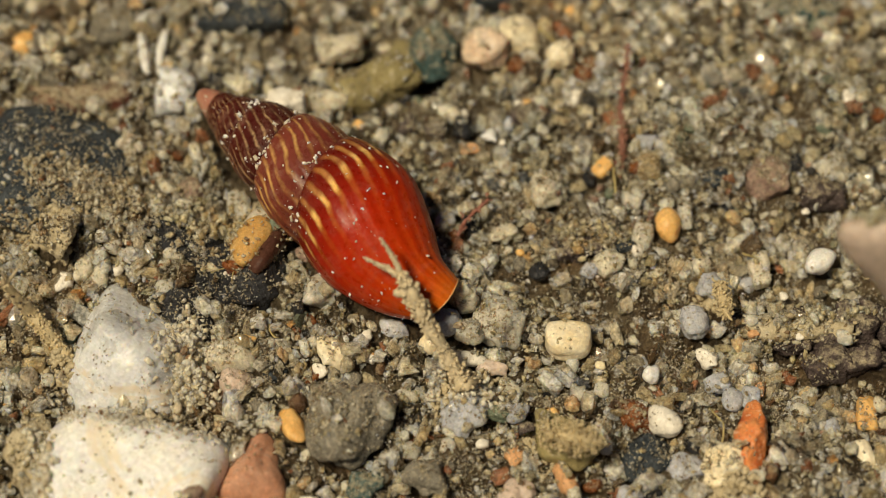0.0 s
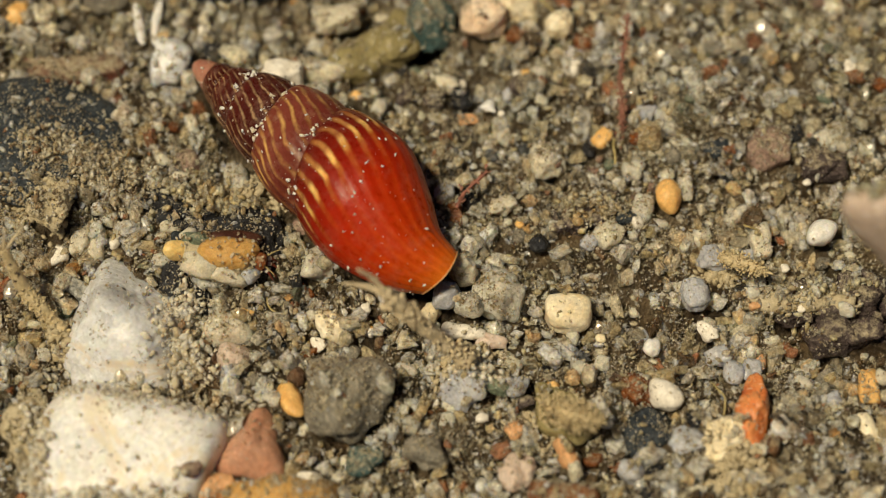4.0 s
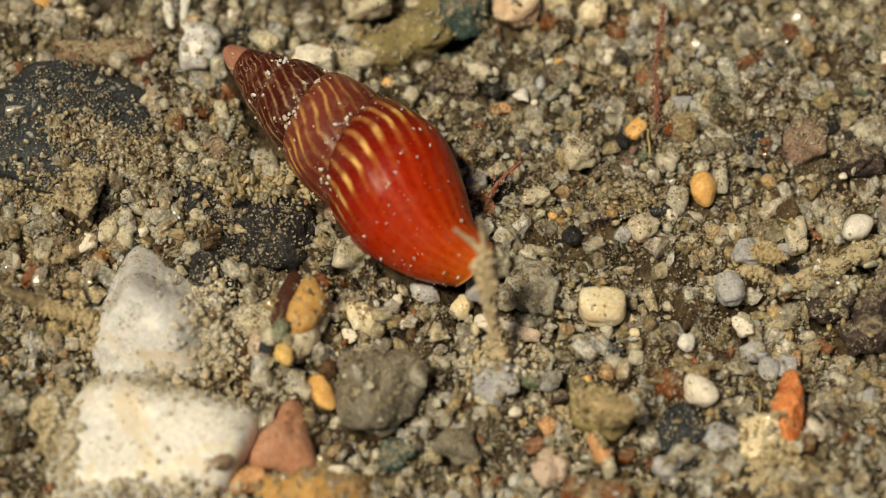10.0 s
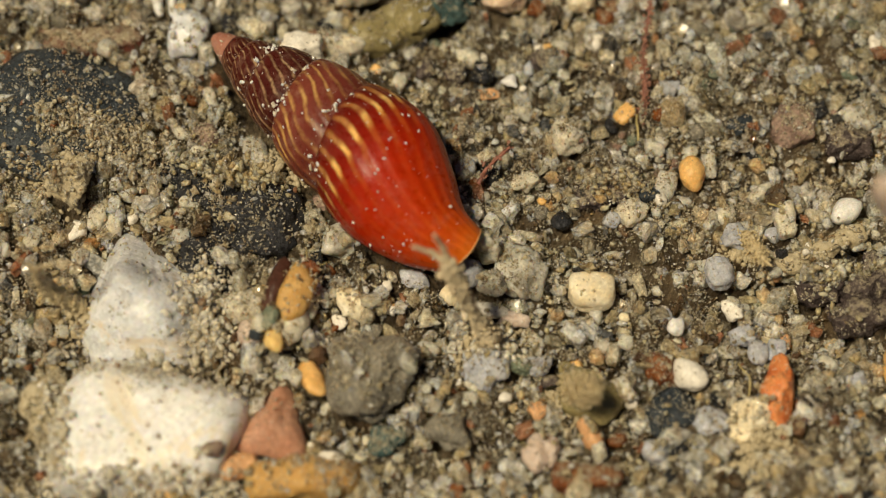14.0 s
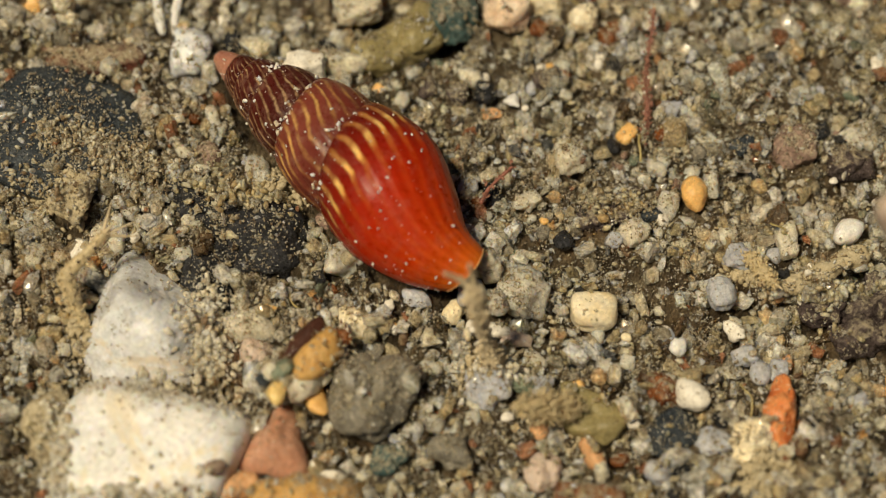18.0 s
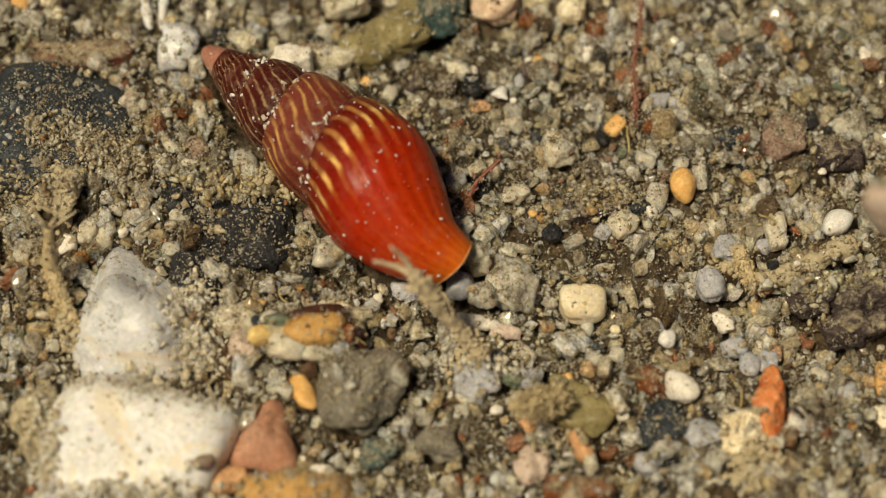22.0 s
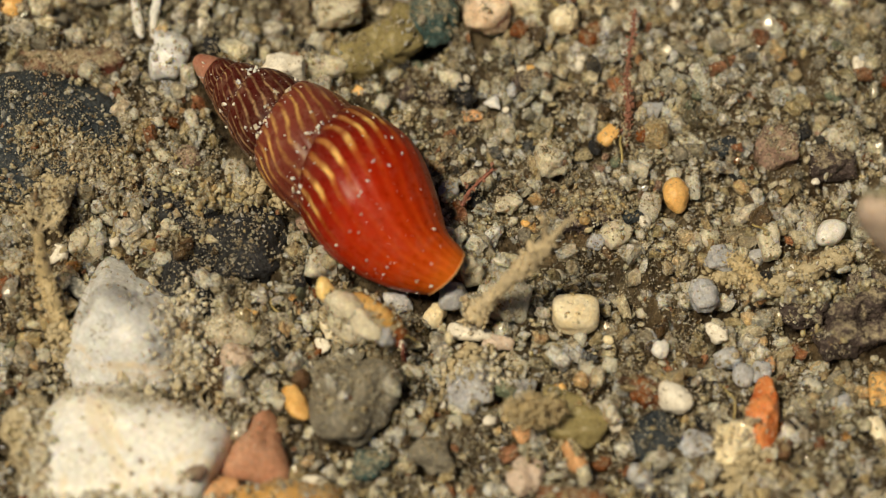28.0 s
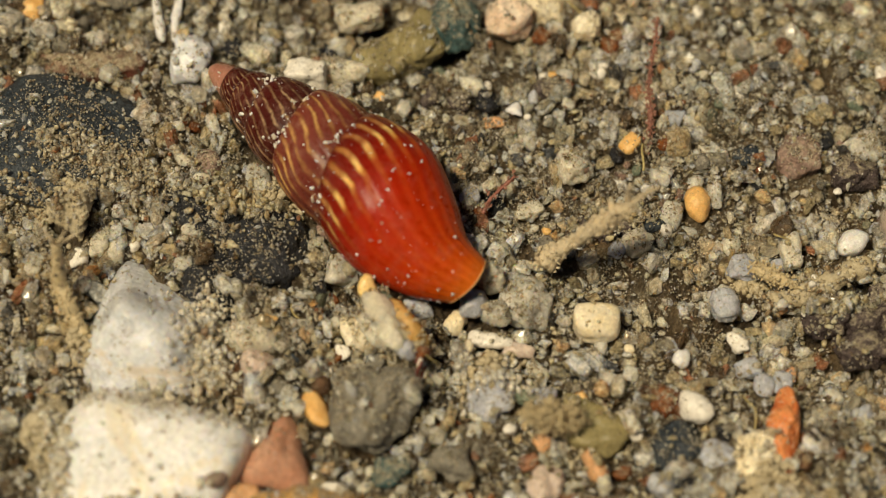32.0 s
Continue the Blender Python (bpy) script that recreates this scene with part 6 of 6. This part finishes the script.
    walk(TUBE, [
        (0.0, laid(9.61, -2.73, 0.35, -5.3, 0.0, 0)),
        (8.8, laid(9.61, -2.73, 0.35, -5.3, 0.0, 0)),
        (9.0, laid(9.28, -2.49, 0.55, 5.0, 0.0, 40)),
        (9.15, laid(9.39, -1.89, 0.40, 22.4, 0.0, 70)),
        (32.0, laid(9.39, -1.89, 0.40, 22.4, 0.0, 70)),
    ])
    walk(CASE, [
        (0.0, laid(-5.03, -0.20, 0.70, -126.0, 0.0, 20)),
        (0.7, laid(-5.13, -0.31, 0.70, -122.2, 0.0, 20)),
        (1.0, laid(-5.81, -0.44, 0.95, -64.9, 0.0, 10)),
        (1.3, laid(-6.41, -1.39, 0.95, -27.4, 0.0, 0)),
        (1.5, laid(-6.52, -1.49, 0.95, -24.2, 0.0, 0)),
        (3.5, laid(-6.52, -1.49, 0.95, -24.2, 0.0, 0)),
        (4.3, laid(-5.34, -1.92, 0.95, 6.4, 0.0, 0)),
        (5.5, laid(-4.62, -3.68, 0.95, 64.5, 0.0, 25)),
        (16.5, laid(-4.62, -3.68, 0.95, 64.5, 0.0, 25)),
        (17.8, laid(-4.15, -4.86, 1.00, 41.6, 0.0, 30)),
        (20.5, laid(-4.15, -4.86, 1.00, 41.6, 0.0, 30)),
        (21.0, laid(-3.85, -4.22, 1.00, 0.1, 0.0, 0)),
        (22.0, laid(-3.89, -4.25, 1.00, -0.1, 0.0, 0)),
        (25.0, laid(-3.44, -4.29, 1.00, -4.0, 0.0, 5)),
        (25.5, laid(-3.31, -4.21, 1.00, -8.5, 0.0, 5)),
        (27.5, laid(-2.27, -3.54, 1.00, -31.8, 0.0, -70)),
        (28.5, laid(-2.27, -3.54, 1.00, -31.8, 0.0, -70)),
        (30.0, laid(-2.26, -3.47, 1.00, -34.2, 0.0, -70)),
        (32.0, laid(-2.03, -3.54, 1.00, -50.7, 0.0, -70)),
    ])
    rest = SHELL.matrix_world.copy()
    mouth = Matrix.Translation(SHELL_BASE * MM)
    swing = mouth @ pose(0, 0, 0, 0, 0, 1.35) @ mouth.inverted() @ rest
    walk(SHELL, [(0.0, rest), (28.3, rest), (29.0, swing), (32.0, swing)])


motions()
